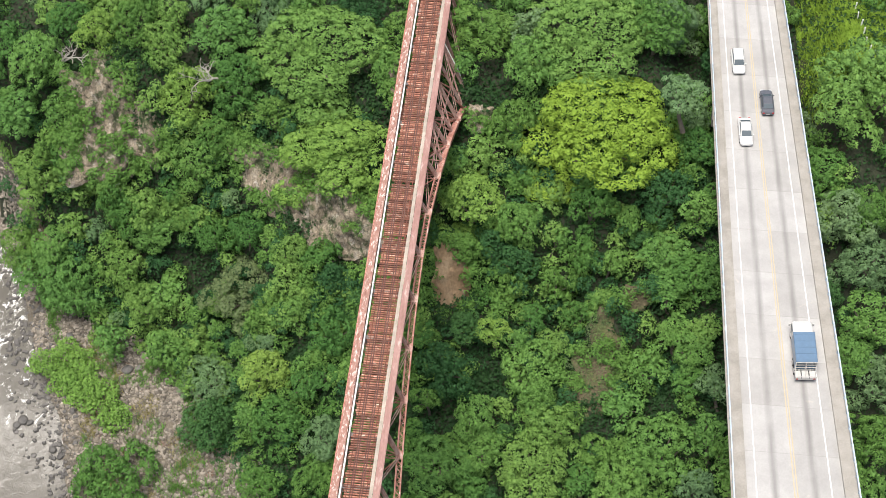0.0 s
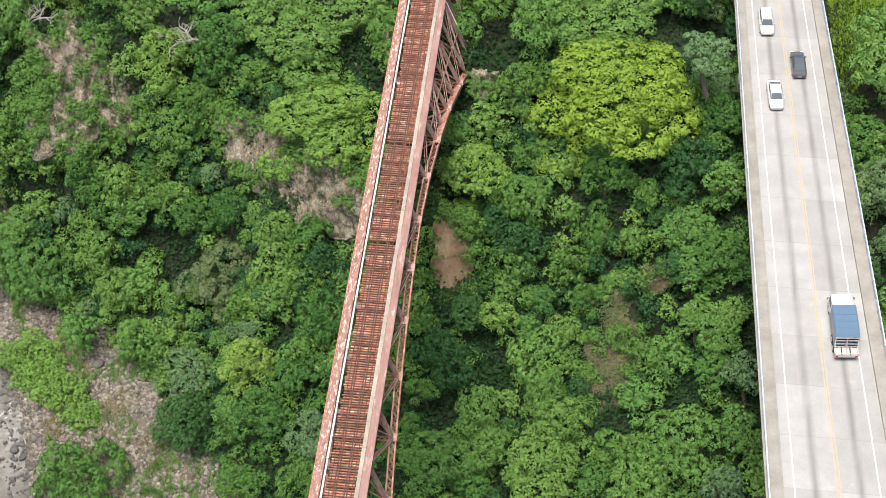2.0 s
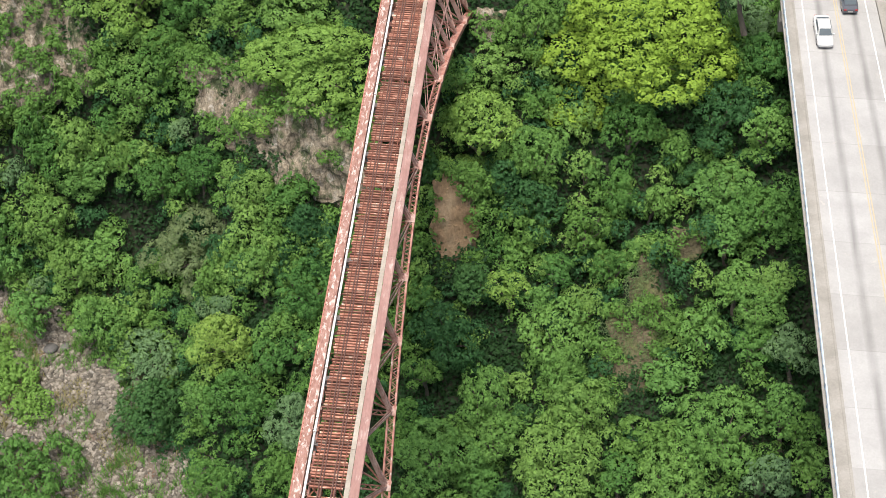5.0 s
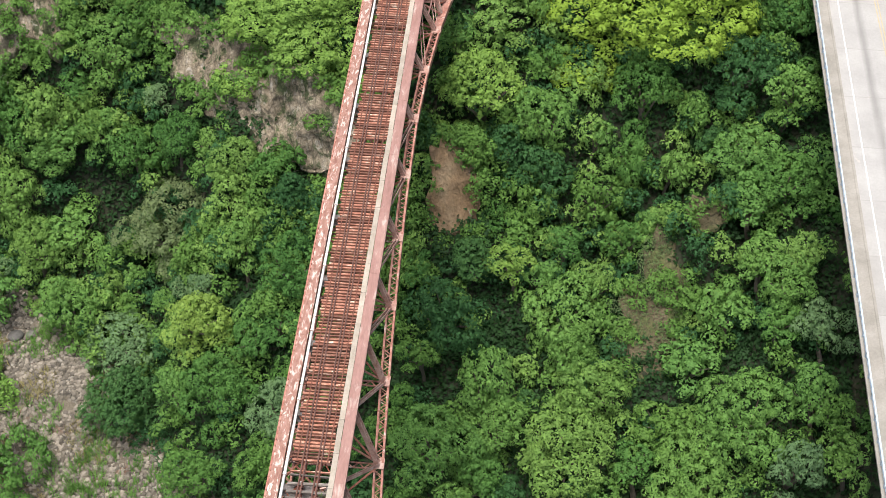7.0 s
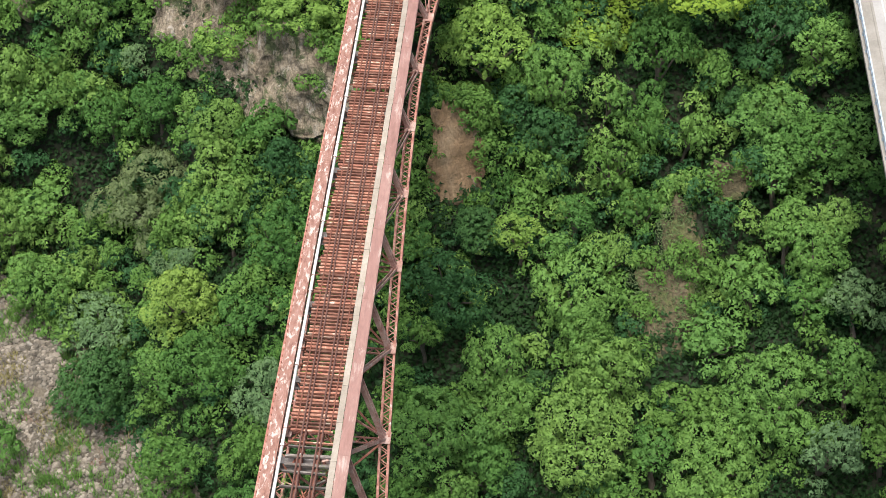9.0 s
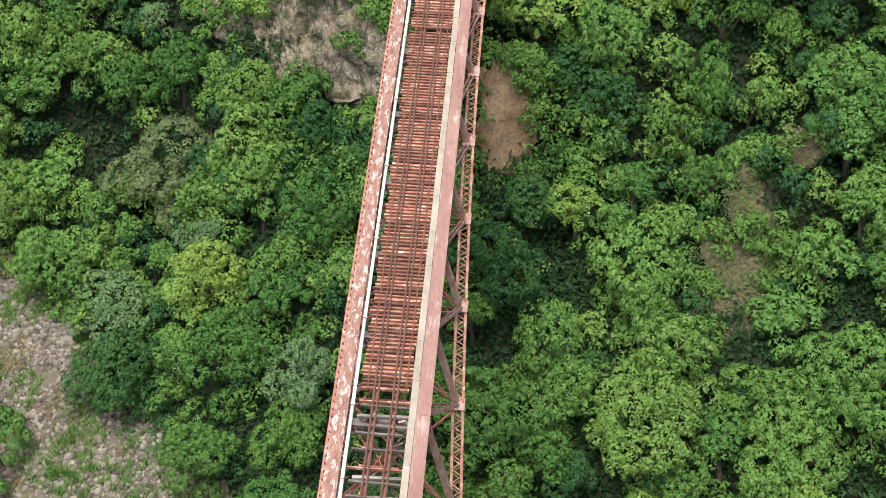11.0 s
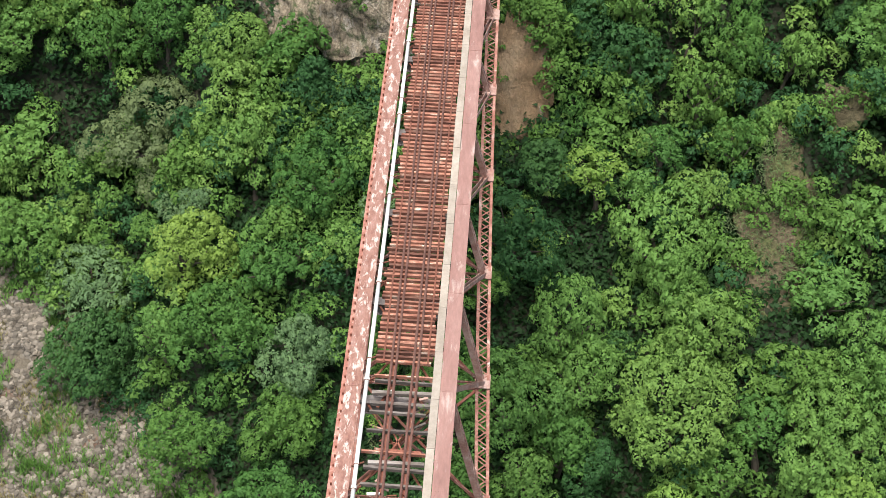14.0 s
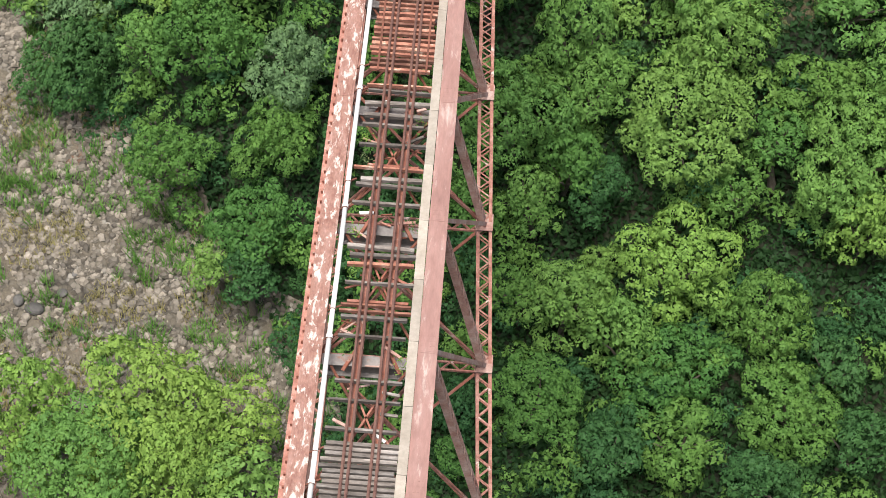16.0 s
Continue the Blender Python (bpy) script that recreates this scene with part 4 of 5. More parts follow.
# shrubs and vines that fill the slope between the trees
OVERHANG = [(-24.6, 33.2), (-23.0, 32.6), (-21.4, 31.8), (-19.8, 31.0), (-26.4, 34.2), (-18.4, 29.0)]
sr = random.Random(31)
sg = np.random.default_rng(31)
for tone, count in (("mid", 470), ("dark", 330), ("light", 190)):
    sprays = []
    made = 0
    while made < count:
        if CLIFF_EDGE and tone != "dark":
            name, spot, rim = CLIFF_EDGE.pop()
            p = PLACED[name] @ Vector(spot)
            R = sr.uniform(0.8, 1.9)
            sprays.append(crown_leaves(sg, p + Vector((0, -0.1, 0.15 * R)), R, R * 0.8, 0.42, 0.25, 0.9, 5))
            continue
        pick = sr.random()
        x, y = (sr.uniform(-20, 4), sr.uniform(44, 49.5)) if pick < 0.12 else (sr.uniform(-62, 6), sr.uniform(38, 66)) if pick < 0.45 else (sr.uniform(4, 40), sr.uniform(40, 68)) if pick < 0.65 else (sr.uniform(-20, 44), sr.uniform(2, 40)) if pick < 0.85 else (sr.uniform(-66, 72), sr.uniform(-10, 90))
        if x < float(forest_edge(y)) + 0.5 or not wooded_from(y) < x < wooded_to(y):
            continue
        if any((x - a) ** 2 + (y - b) ** 2 < (c + 0.6) ** 2 for a, b, c in BARE + SHADE):
            continue
        if y < 36 and tone == "light":
            continue
        R = sr.uniform(1.1, 2.3)
        if OVERHANG and tone == "dark":
            x, y = OVERHANG.pop()
        z = float(ground(x, y)) + (sr.uniform(1.8, 5.0) if x < -14 and y > 40 else sr.uniform(0.5, 4.0))
        sprays.append(crown_leaves(sg, (x, y, z), R, R * 0.8, 0.45, 0.28, 0.8, 5))
        made += 1
    tagged(new("shrubs", leaf_mesh("shrubs_" + tone, sprays, LEAF[tone])), WORDS[tone] + " shrubs and vines massed between the trees", "shrubs", kind="stuff")

# undergrowth: one layer of leaves over all the soil, canopy shade in their colour
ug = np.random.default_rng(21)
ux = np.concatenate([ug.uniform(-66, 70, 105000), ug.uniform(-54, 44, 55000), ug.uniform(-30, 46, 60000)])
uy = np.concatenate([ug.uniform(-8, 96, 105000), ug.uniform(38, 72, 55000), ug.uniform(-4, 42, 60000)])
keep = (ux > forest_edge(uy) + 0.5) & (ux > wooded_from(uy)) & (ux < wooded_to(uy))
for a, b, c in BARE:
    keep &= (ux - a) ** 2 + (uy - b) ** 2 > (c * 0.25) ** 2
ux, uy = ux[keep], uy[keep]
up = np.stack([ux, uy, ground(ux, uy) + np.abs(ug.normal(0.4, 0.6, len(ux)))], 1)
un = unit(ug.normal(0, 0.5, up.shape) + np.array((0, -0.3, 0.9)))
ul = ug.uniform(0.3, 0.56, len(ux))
tagged(new("undergrowth", leaf_mesh("undergrowth", [blades(up, un, ug.normal(size=up.shape), ul, ul * 0.8, ul * 0.12)], MAT_SHADED_FERN)), "dense low green undergrowth over the forest floor, coloured dark with canopy shade", "undergrowth", kind="stuff")


# thin grass on the eroded gully
gv, gf = [], []
gr = random.Random(77)
for _ in range(4200):
    gu, gw = gr.uniform(-1, 1), gr.uniform(-1, 1)
    if (gu + 0.35 * math.sin(gw * 4)) ** 2 + gw * gw > 0.9:
        continue
    spot = PLACED["cliff_6"] @ Vector((gu * 3.4, 0.0, gw * 5.4)) if gr.random() < 0.6 else PLACED["cliff_9"] @ Vector((gu * 2.4, 0.0, gw * 5.0))
    if noise.noise(Vector((spot.x * 0.5, spot.y * 0.5, 7.0))) < -0.2:
        continue
    p = spot + Vector((0, -gr.uniform(-0.3, 0.8), gr.uniform(-0.2, 0.6)))
    d = (rand_dir(gr, 0.0) + Vector((0, -0.5, 0.6))).normalized()
    t = rand_dir(gr)
    t = (t - d * t.dot(d)).normalized()
    blade(gv, gf, p, d, t, gr.uniform(0.25, 0.5), 0.09, 0.08)
me = bpy.data.meshes.new("gully_grass")
me.from_pydata(gv, [], gf)
me.materials.append(LEAF["olive"])
tagged(new("gully_grass", me), "thin olive and straw grass on the eroded gully", "grass", kind="stuff")

# the bright meadow beyond the highway, with a row of white fence posts
mr = random.Random(61)
mv, mf = [], []
for _ in range(60000):
    x, y = mr.uniform(48.0, 66.0), mr.uniform(72.0, 98.0)
    if x < 43.58 - 0.06 * y + 12.5 + 1.0 or mr.random() > 1.4 - 0.6 * abs(noise.noise(Vector((x * 0.3, y * 0.3, 2.0)))) - 0.3:
        continue
    z = float(ground(x, y))
    h, an = mr.uniform(0.25, 0.6), mr.uniform(0, 6.28)
    dx, dy = math.cos(an), math.sin(an)
    n = len(mv)
    mv += [(x - dy * 0.13, y + dx * 0.13, z), (x + dy * 0.13, y - dx * 0.13, z), (x + dx * h * 0.7, y + dy * h * 0.7, z + h)]
    mf.append((n, n + 1, n + 2))
me = bpy.data.meshes.new("meadow_grass")
me.from_pydata(mv, [], mf)
me.materials.append(LEAF["yellow"])
tagged(new("meadow_grass", me), "sunlit yellow-green meadow grass beside the highway", "grass", kind="stuff")
fence_post = thing("fence_post", "white-painted fence post standing in the meadow", "fence post", "white fence posts")
s = Shape()
s.box((-0.08, -0.08, -0.4), (0.08, 0.08, 1.45))
s.add([(-0.08, -0.08, 1.45), (0.08, -0.08, 1.45), (0.08, 0.08, 1.45), (-0.08, 0.08, 1.45), (0, 0, 1.56)], [(0, 1, 4), (1, 2, 4), (2, 3, 4), (3, 0, 4)])
part("post", s, MAT_WHITE_PAINT, fence_post)
for k in range(7):
    x, y = 60.2 - 0.28 * k, 77.0 + 1.7 * k
    at = Matrix.Translation((x, y, float(ground(x, y)))) @ Matrix.Rotation(0.08 * math.sin(k * 2.1), 4, 'Y')
    if k:
        copy_thing(fence_post, at)
    else:
        fence_post.matrix_world = at

# ---------------------------------------------------------------- the railway bridge
P = 6.55
XL, XR = -0.62, 3.95          # centre lines of the two top chords
XC = 1.75                     # centre of the track
CROWN = 40.0
JOINTS = list(range(-8, 17))  # panel points


def joint_y(j):
    return P * j - 0.6


def rib_depth(y):
    return 2.7 + (0.0041 if y < CROWN else 0.0083) * (CROWN - y) ** 2


def rib_point(side, y):
    """The arch ribs lean outwards as they go down."""
    d = rib_depth(y)
    lean = 0.175 + 0.115 * float(smooth01((y - 36) / 16))
    return Vector(((4.28 + lean * d) if side > 0 else (-0.85 - 0.04 * d), y, -d))


def laced(s, p, q, w, flange, depth, side, pitch=0.55, bar=0.05):
    """Two flanges w apart along side, joined by zigzag lacing on top and bottom."""
    p, q = Vector(p), Vector(q)
    d = (q - p)
    length = d.length
    d.normalize()
    sd = Vector(side)
    sd = (sd - d * sd.dot(d)).normalized()
    up = d.cross(sd)
    for k in (-1, 1):
        s.beam(p + sd * (k * w / 2), q + sd * (k * w / 2), flange, depth, side)
    n = max(2, int(length / pitch))
    for face in (-1, 1):
        for i in range(n):
            k = 1 if i % 2 else -1
            a = p + d * (length * i / n) + sd * (k * w / 2) + up * (face * depth * 0.46)
            b = p + d * (length * (i + 1) / n) - sd * (k * w / 2) + up * (face * depth * 0.46)
            s.beam(a, b, bar, 0.02, side)


bridge = thing("railway_bridge", "rusty red-painted steel arch railway bridge over the gorge", "bridge")
Y0, Y1 = joint_y(-8), joint_y(16)
SPRING = joint_y(11)
for name, x, mat, lab in (("top_chord", XL, MAT_CHORD_WORN, "top chord with peeling whitish paint"), ("top_chord", XR, MAT_CHORD, "faded pink-red top chord")):
    s = Shape()
    s.box((x - 0.39, Y0, -0.06), (x + 0.39, Y1, -0.03))
    chord = part(name, s, mat, bridge, lab)
    s = Shape()
    s.box((x - 0.31, Y0, -0.03), (x + 0.31, Y1, 0.0))
    part("cover_plate", s, mat, chord)
    for k in (-1, 1):
        s = Shape()
        s.box((x + k * 0.29 - 0.05, Y0, -0.62), (x + k * 0.29 + 0.05, Y1, -0.06))
        part("web_plate", s, mat, chord)
        s = Shape()
        s.box((x + k * 0.30 - 0.05, Y0, -0.66), (x + k * 0.30 + 0.05, Y1, -0.62))
        part("flange", s, mat, chord)
    for j in JOINTS:
        y = joint_y(j)
        g = Shape()
        g.box((x - 0.29, y - 0.45, 0.003), (x + 0.29, y + 0.45, 0.016))
        for k in (-0.24, -0.08, 0.08, 0.24):
            for m in (-0.36, -0.12, 0.12, 0.36):
                g.box((x + k - 0.02, y + m - 0.02, 0.016), (x + k + 0.02, y + m + 0.02, 0.032))
        part("splice_plate", g, mat, chord)

s = Shape()
s.box((XL - 0.64, Y0, -0.60), (XL - 0.40, Y1, -0.55))
s.box((XL - 0.64, Y0, -0.72), (XL - 0.60, Y1, -0.60))
part("outer_flange", s, MAT_RIB, bridge, "pitted rusty outer flange")
y = Y0 + 0.5
while y < Y1:
    s = Shape()
    s.box((XL - 0.52, y - 0.03, -0.55), (XL - 0.39, y + 0.03, -0.36))
    part("stiffener", s, MAT_RUST, bridge)
    y += P / 12
for side in (-1, 1):
    xt = XR if side > 0 else XL
    ys = [joint_y(j) for j in JOINTS if joint_y(j) <= SPRING + 0.1]
    for a, b in zip(ys, ys[1:]):
        s = Shape()
        if a > CROWN + 8:
            s.beam(rib_point(side, a), rib_point(side, b), 0.72, 0.58, (1, 0, 0))
        else:
            laced(s, rib_point(side, a), rib_point(side, b), 0.60, 0.16, 0.62, (1, 0, 0), 0.45, 0.07)
        part("arch_rib", s, MAT_RIB, bridge)
    for i, j in enumerate(JOINTS):
        y = joint_y(j)
        if y > SPRING + 0.1:
            continue
        bot = rib_point(side, y)
        s = Shape()
        laced(s, (xt, y, -0.55), bot, 0.40, 0.11, 0.30, (0, 1, 0), 0.45, 0.06)
        part("post", s, MAT_POST if side > 0 or j % 3 else MAT_GREYSTEEL, bridge)
        # diagonal from the top joint nearer the river bed side down to this rib joint
        prev = y - P if y <= CROWN else y + P
        s = Shape()
        for k in (-0.12, 0.12):
            s.beam((xt + k, prev, -0.5), bot + Vector((k, 0, 0.2)), 0.06, 0.2, (1, 0, 0))
        part("diagonal", s, MAT_POST, bridge)
        if y > CROWN + 12:
            s = Shape()
            s.beam((xt, y - P, -0.5), bot, 0.2, 0.16, (1, 0, 0))
            part("diagonal", s, MAT_RIB, bridge)
            half = rib_point(side, y - P / 2)
            s = Shape()
            laced(s, (xt, y - P / 2, -0.55), half, 0.3, 0.09, 0.24, (0, 1, 0), 0.6, 0.06)
            part("post", s, MAT_POST, bridge)
            for top_y, low in ((y, half), (y - P, half)):
                s = Shape()
                s.beam((xt, top_y, -0.5), low, 0.18, 0.15, (1, 0, 0))
                part("diagonal", s, MAT_POST if top_y == y else MAT_RIB, bridge)
            s = Shape()
            s.beam((xt + 0.5 * (rib_point(side, y - P).x - xt), y - P, 0.5 * rib_point(side, y - P).z), (xt + 0.5 * (bot.x - xt), y, 0.5 * bot.z), 0.12, 0.12, (1, 0, 0))
            part("tie_strut", s, MAT_CHORD, bridge)
        s = Shape()
        s.box((bot.x - 0.42, y - 0.5, bot.z + 0.30), (bot.x + 0.42, y + 0.5, bot.z + 0.335))
        s.box((bot.x - 0.40, y - 0.4, bot.z - 0.3), (bot.x - 0.36, y + 0.4, bot.z + 0.75))
        part("gusset", s, MAT_POST, bridge)

# cross frames between the ribs, and floor beams under the deck
for j in JOINTS:
    y = joint_y(j)
    s = Shape()
    fy = y - 0.5
    s.box((XL + 0.36, fy - 0.06, -1.62), (XR - 0.36, fy + 0.06, -0.89))
    s.box((XL + 0.36, fy - 0.26, -0.89), (XR - 0.36, fy + 0.26, -0.85))
    s.box((XL + 0.36, fy - 0.26, -1.66), (XR - 0.36, fy + 0.26, -1.62))
    part("floor_beam", s, MAT_GREYSTEEL, bridge, "dull grey floor beam")
    if y <= SPRING + 0.1:
        a, b = rib_point(-1, y), rib_point(1, y)
        s = Shape()
        laced(s, a + Vector((0.2, 0, -0.1)), b - Vector((0.2, 0, 0.1)), 0.45, 0.08, 0.12, (0, 1, 0), 0.45, 0.05)
        part("cross_strut", s, MAT_RIB, bridge)
        s = Shape()
        s.beam((XL, y, -1.4), b + Vector((0, 0, 0.3)), 0.12, 0.12, (0, 1, 0))
        s.beam((XR, y, -1.4), a + Vector((0, 0, 0.3)), 0.12, 0.12, (0, 1, 0))
        part("sway_brace", s, MAT_RIB, bridge)
        if y + P <= SPRING + 0.2:
            c, d = rib_point(-1, y + P), rib_point(1, y + P)
            s = Shape()
            s.beam(a, d, 0.14, 0.1, (1, 0, 0))
            s.beam(b, c, 0.14, 0.1, (1, 0, 0))
            part("lateral_brace", s, MAT_RUST, bridge)
    if y + P <= Y1:
        s = Shape()
        s.beam((XL + 0.3, y, -0.95), (XR - 0.3, y + P, -0.95), 0.11, 0.05, (1, 0, 0))
        s.beam((XR - 0.3, y, -1.02), (XL + 0.3, y + P, -1.02), 0.11, 0.05, (1, 0, 0))
        part("lateral_brace", s, MAT_RUST_DARK, bridge)
        for x in (XC - 0.55, XC + 0.55):
            s = Shape()
            s.box((x - 0.02, y + 0.07, -0.80), (x + 0.02, y + (P - 0.07), -0.36))
            s.box((x - 0.15, y + 0.07, -0.36), (x + 0.15, y + (P - 0.07), -0.33))
            s.box((x - 0.15, y + 0.07, -0.83), (x + 0.15, y + (P - 0.07), -0.80))
            part("stringer", s, MAT_RUST, bridge)
        s = Shape()
        for a, b in ((0.3, 0.7), (0.7, 0.3)):
            s.beam((XC - 0.6, y + P * a, -0.55), (XC + 0.6, y + P * b, -0.55), 0.08, 0.06, (0, 1, 0))
        part("stringer_brace", s, MAT_RUST, bridge)

# bearing towers where the arch springs, and the approach behind
for side in (-1, 1):
    xt = XR if side > 0 else XL
    foot = rib_point(side, SPRING)
    s = Shape()
    s.tube([(xt, SPRING + 0.5, -0.6), foot + Vector((0.05 * side, 0.5, 0))], [0.17, 0.17], 8)
    part("tower_post", s, MAT_PIPE, bridge, "pale grey tower post")
    s = Shape()
    s.box((foot.x - 1.1, SPRING - 0.9, foot.z - 4.0), (foot.x + 1.1, SPRING + 1.6, foot.z - 0.35))
    part("bearing_block", s, MAT_CONCRETE, bridge)
    for y in (joint_y(11) + 2.2, joint_y(12), joint_y(12) + 3.3, joint_y(13)):
        d = 9.0
        s = Shape()
        laced(s, (xt, y, -0.6), (xt + side * 2.0, y, -d), 0.3, 0.07, 0.25, (0, 1, 0))
        s.beam((xt, y - 3.2, -0.6), (xt + side * 2.0, y, -d), 0.12, 0.12)
        s.beam((xt, y, -0.6), (xt + side * 2.0, y - 3.2, -d), 0.12, 0.12)
        part("post", s, MAT_CHORD, bridge)
s = Shape()
s.box((XL - 1.2, joint_y(14), -12), (XR + 1.2, joint_y(16) + 30, -1.25))
part("abutment", s, MAT_KERB, bridge, "weathered concrete abutment")

# the near end of the arch stands on footings in the river bed
for side in (-1, 1):
    foot = rib_point(side, Y0)
    s = Shape()
    s.box((foot.x - 1.4, Y0 - 1.2, float(ground(foot.x, Y0)) - 1.0), (foot.x + 1.4, Y0 + 1.0, foot.z - 0.3))
    part("bearing_block", s, MAT_CONCRETE, bridge)

# walkway slabs beside the track
slab = Shape()
slab.box((-0.195, -1.5, -0.05), (0.195, 1.5, 0.0))
slab_me = slab.mesh("walkway_slab", MAT_PLANK)
y = Y0 + 1.6
wr = random.Random(2)
while y < Y1 - 1.6:
    o = part("walkway_slab", slab_me, None, bridge)
    o.location = (3.345 + wr.uniform(-0.012, 0.012), y, 0.02 + wr.uniform(-0.006, 0.006))
    o.rotation_euler = (0, 0, wr.uniform(-0.003, 0.003))
    y += 3.02

# ---------------------------------------------------------------- the track
track = thing("railway_track", "rusted narrow-gauge track on rust-stained timber ties", "railway track")
for x, name in ((XC - 0.66, "rail"), (XC + 0.66, "rail"), (XC - 0.42, "guard_rail"), (XC + 0.42, "guard_rail")):
    s = Shape()
    for lo, hi in (((-0.035, Y0, 0.055), (0.035, Y1, 0.10)), ((-0.009, Y0, -0.02), (0.009, Y1, 0.055)), ((-0.065, Y0, -0.035), (0.065, Y1, -0.02))):
        s.box((x + lo[0], lo[1], lo[2]), (x + hi[0], hi[1], hi[2]))
    part(name, s, MAT_RAIL, track)
for x in (XC - 1.06, XC + 1.1):
    y = 0.6
    while y < Y1:
        s = Shape()
        s.box((x - 0.045, y, -0.034), (x + 0.045, y + 5.9, 0.0))
        part("guard_strip", s, MAT_RUST_DARK, track)
        y += 6.0
tie = Shape()
tie.box((-1.47, -0.075, -0.22), (1.42, 0.075, -0.038))
tie_me = tie.mesh("tie", MAT_TIE)
grey_me = tie.mesh("old_tie", MAT_TIE_GREY)
tr = random.Random(4)


def lay(mesh, y, dx=0.0, turn=0.0, scale=(1, 1, 1), dz=0.0, label=""):
    o = part("tie", mesh, None, track, label)
    o.location, o.rotation_euler, o.scale = (XC + dx, y, dz), (0, 0, turn), scale
    return o


y = 0.75
while y < Y1:
    if tr.random() > 0.006:
        lay(tie_me, y, tr.uniform(-0.07, 0.07), tr.gauss(0, 0.018), (tr.uniform(0.92, 1.02), tr.uniform(0.7, 1.2), 1), tr.uniform(-0.03, 0.0))
    y += tr.uniform(0.285, 0.335)
OLD = "bleached grey weathered tie"
for y, w, grey, turn in ((-0.2, 0.5, 0, 0.01), (-0.55, 0.6, 1, -0.02), (-1.25, 1.3, 1, 0.03), (-1.95, 1.2, 1, 0.0), (-2.5, 0.7, 1, -0.02), (-3.6, 0.8, 1, 0.02), (-4.9, 0.6, 0, -0.01),
                         (-5.5, 1.2, 1, 0.02), (-5.85, 0.9, 1, -0.03), (-6.8, 0.8, 1, 0.0), (-9.1, 1.2, 1, -0.03), (-9.5, 1.1, 1, 0.02), (-9.95, 0.9, 0, 0.03), (-10.9, 0.6, 1, 0.0),
                         (-12.0, 0.6, 0, 0.01), (-12.3, 0.6, 0, 0.0), (-12.6, 0.9, 1, -0.01), (-13.5, 0.6, 1, 0.0), (-15.6, 0.6, 1, 0.01), (-16.5, 0.6, 1, 0.0), (-17.8, 0.7, 1, -0.01)):
    lay(grey_me if grey else tie_me, y, tr.uniform(-0.1, 0.1), turn, (tr.uniform(0.9, 1.05), w, 1), 0.0, OLD if grey else "")
y = -18.45
while y > Y0:
    lay(grey_me, y, tr.uniform(-0.06, 0.06), tr.gauss(0, 0.01), (tr.uniform(0.95, 1.05), 1.0, 1), 0.0, OLD)
    y -= tr.uniform(0.21, 0.27)

# fallen braces and bleached scraps in the open bays
for y, x0, x1, z, mat in ((-1.1, 0.4, 1.3, -0.3, MAT_PIPE), (-1.35, 2.6, 3.0, -0.2, MAT_POST), (-7.1, 0.6, 1.2, -0.3, MAT_PIPE), (-7.4, 2.3, 3.0, -0.25, MAT_POST), (-13.2, 0.4, 0.9, -0.2, MAT_POST),
                          (-14.0, 2.2, 2.9, -0.3, MAT_POST), (-17.4, 0.5, 1.1, -0.2, MAT_POST), (-17.9, 2.2, 2.6, -0.25, MAT_PIPE), (-4.3, 0.7, 2.9, -0.35, MAT_RUST), (-10.5, 2.1, 3.0, -0.3, MAT_RUST), (-11.6, 0.5, 3.0, -0.35, MAT_RUST),
                          (-15.2, 2.3, 3.0, -0.3, MAT_TIE_GREY), (-16.0, 2.3, 3.0, -0.3, MAT_TIE_GREY), (-16.9, 2.3, 3.0, -0.3, MAT_TIE_GREY), (-3.0, 2.3, 3.0, -0.3, MAT_TIE_GREY)):
    s = Shape()
    s.beam((x0, y - tr.uniform(-0.3, 0.3), z), (x1, y + tr.uniform(-0.3, 0.3), z - 0.02), 0.12, 0.07, (0, 1, 0))
    part("scrap_bar", s, mat, track)
for k in range(44):
    y = -1.0 - k * 0.4
    if tr.random() < 0.35:
        continue
    s = Shape()
    x0 = tr.choice((0.35, 0.9, 1.5, 2.1))
    x1 = x0 + tr.uniform(0.35, 1.0)
    s.beam((x0, y, tr.uniform(-0.7, -0.4)), (x1, y + tr.uniform(-0.7, 0.7), tr.uniform(-0.7, -0.4)), tr.uniform(0.05, 0.1), 0.05, (0, 1, 0))
    part("scrap_bar", s, tr.choice((MAT_RUST, MAT_RIB, MAT_POST, MAT_RUST_DARK)), track)
for y in (-1.9, -8.4, -15.0, -21.5):
    for k in (-1, 1):
        s = Shape()
        s.beam((XC + k * 0.62, y + 1.2, -0.5), (XC + k * 1.15, y + 0.3, -0.85), 0.16, 0.05, (0, 1, 0))
        part("knee_plate", s, MAT_RUST, bridge)

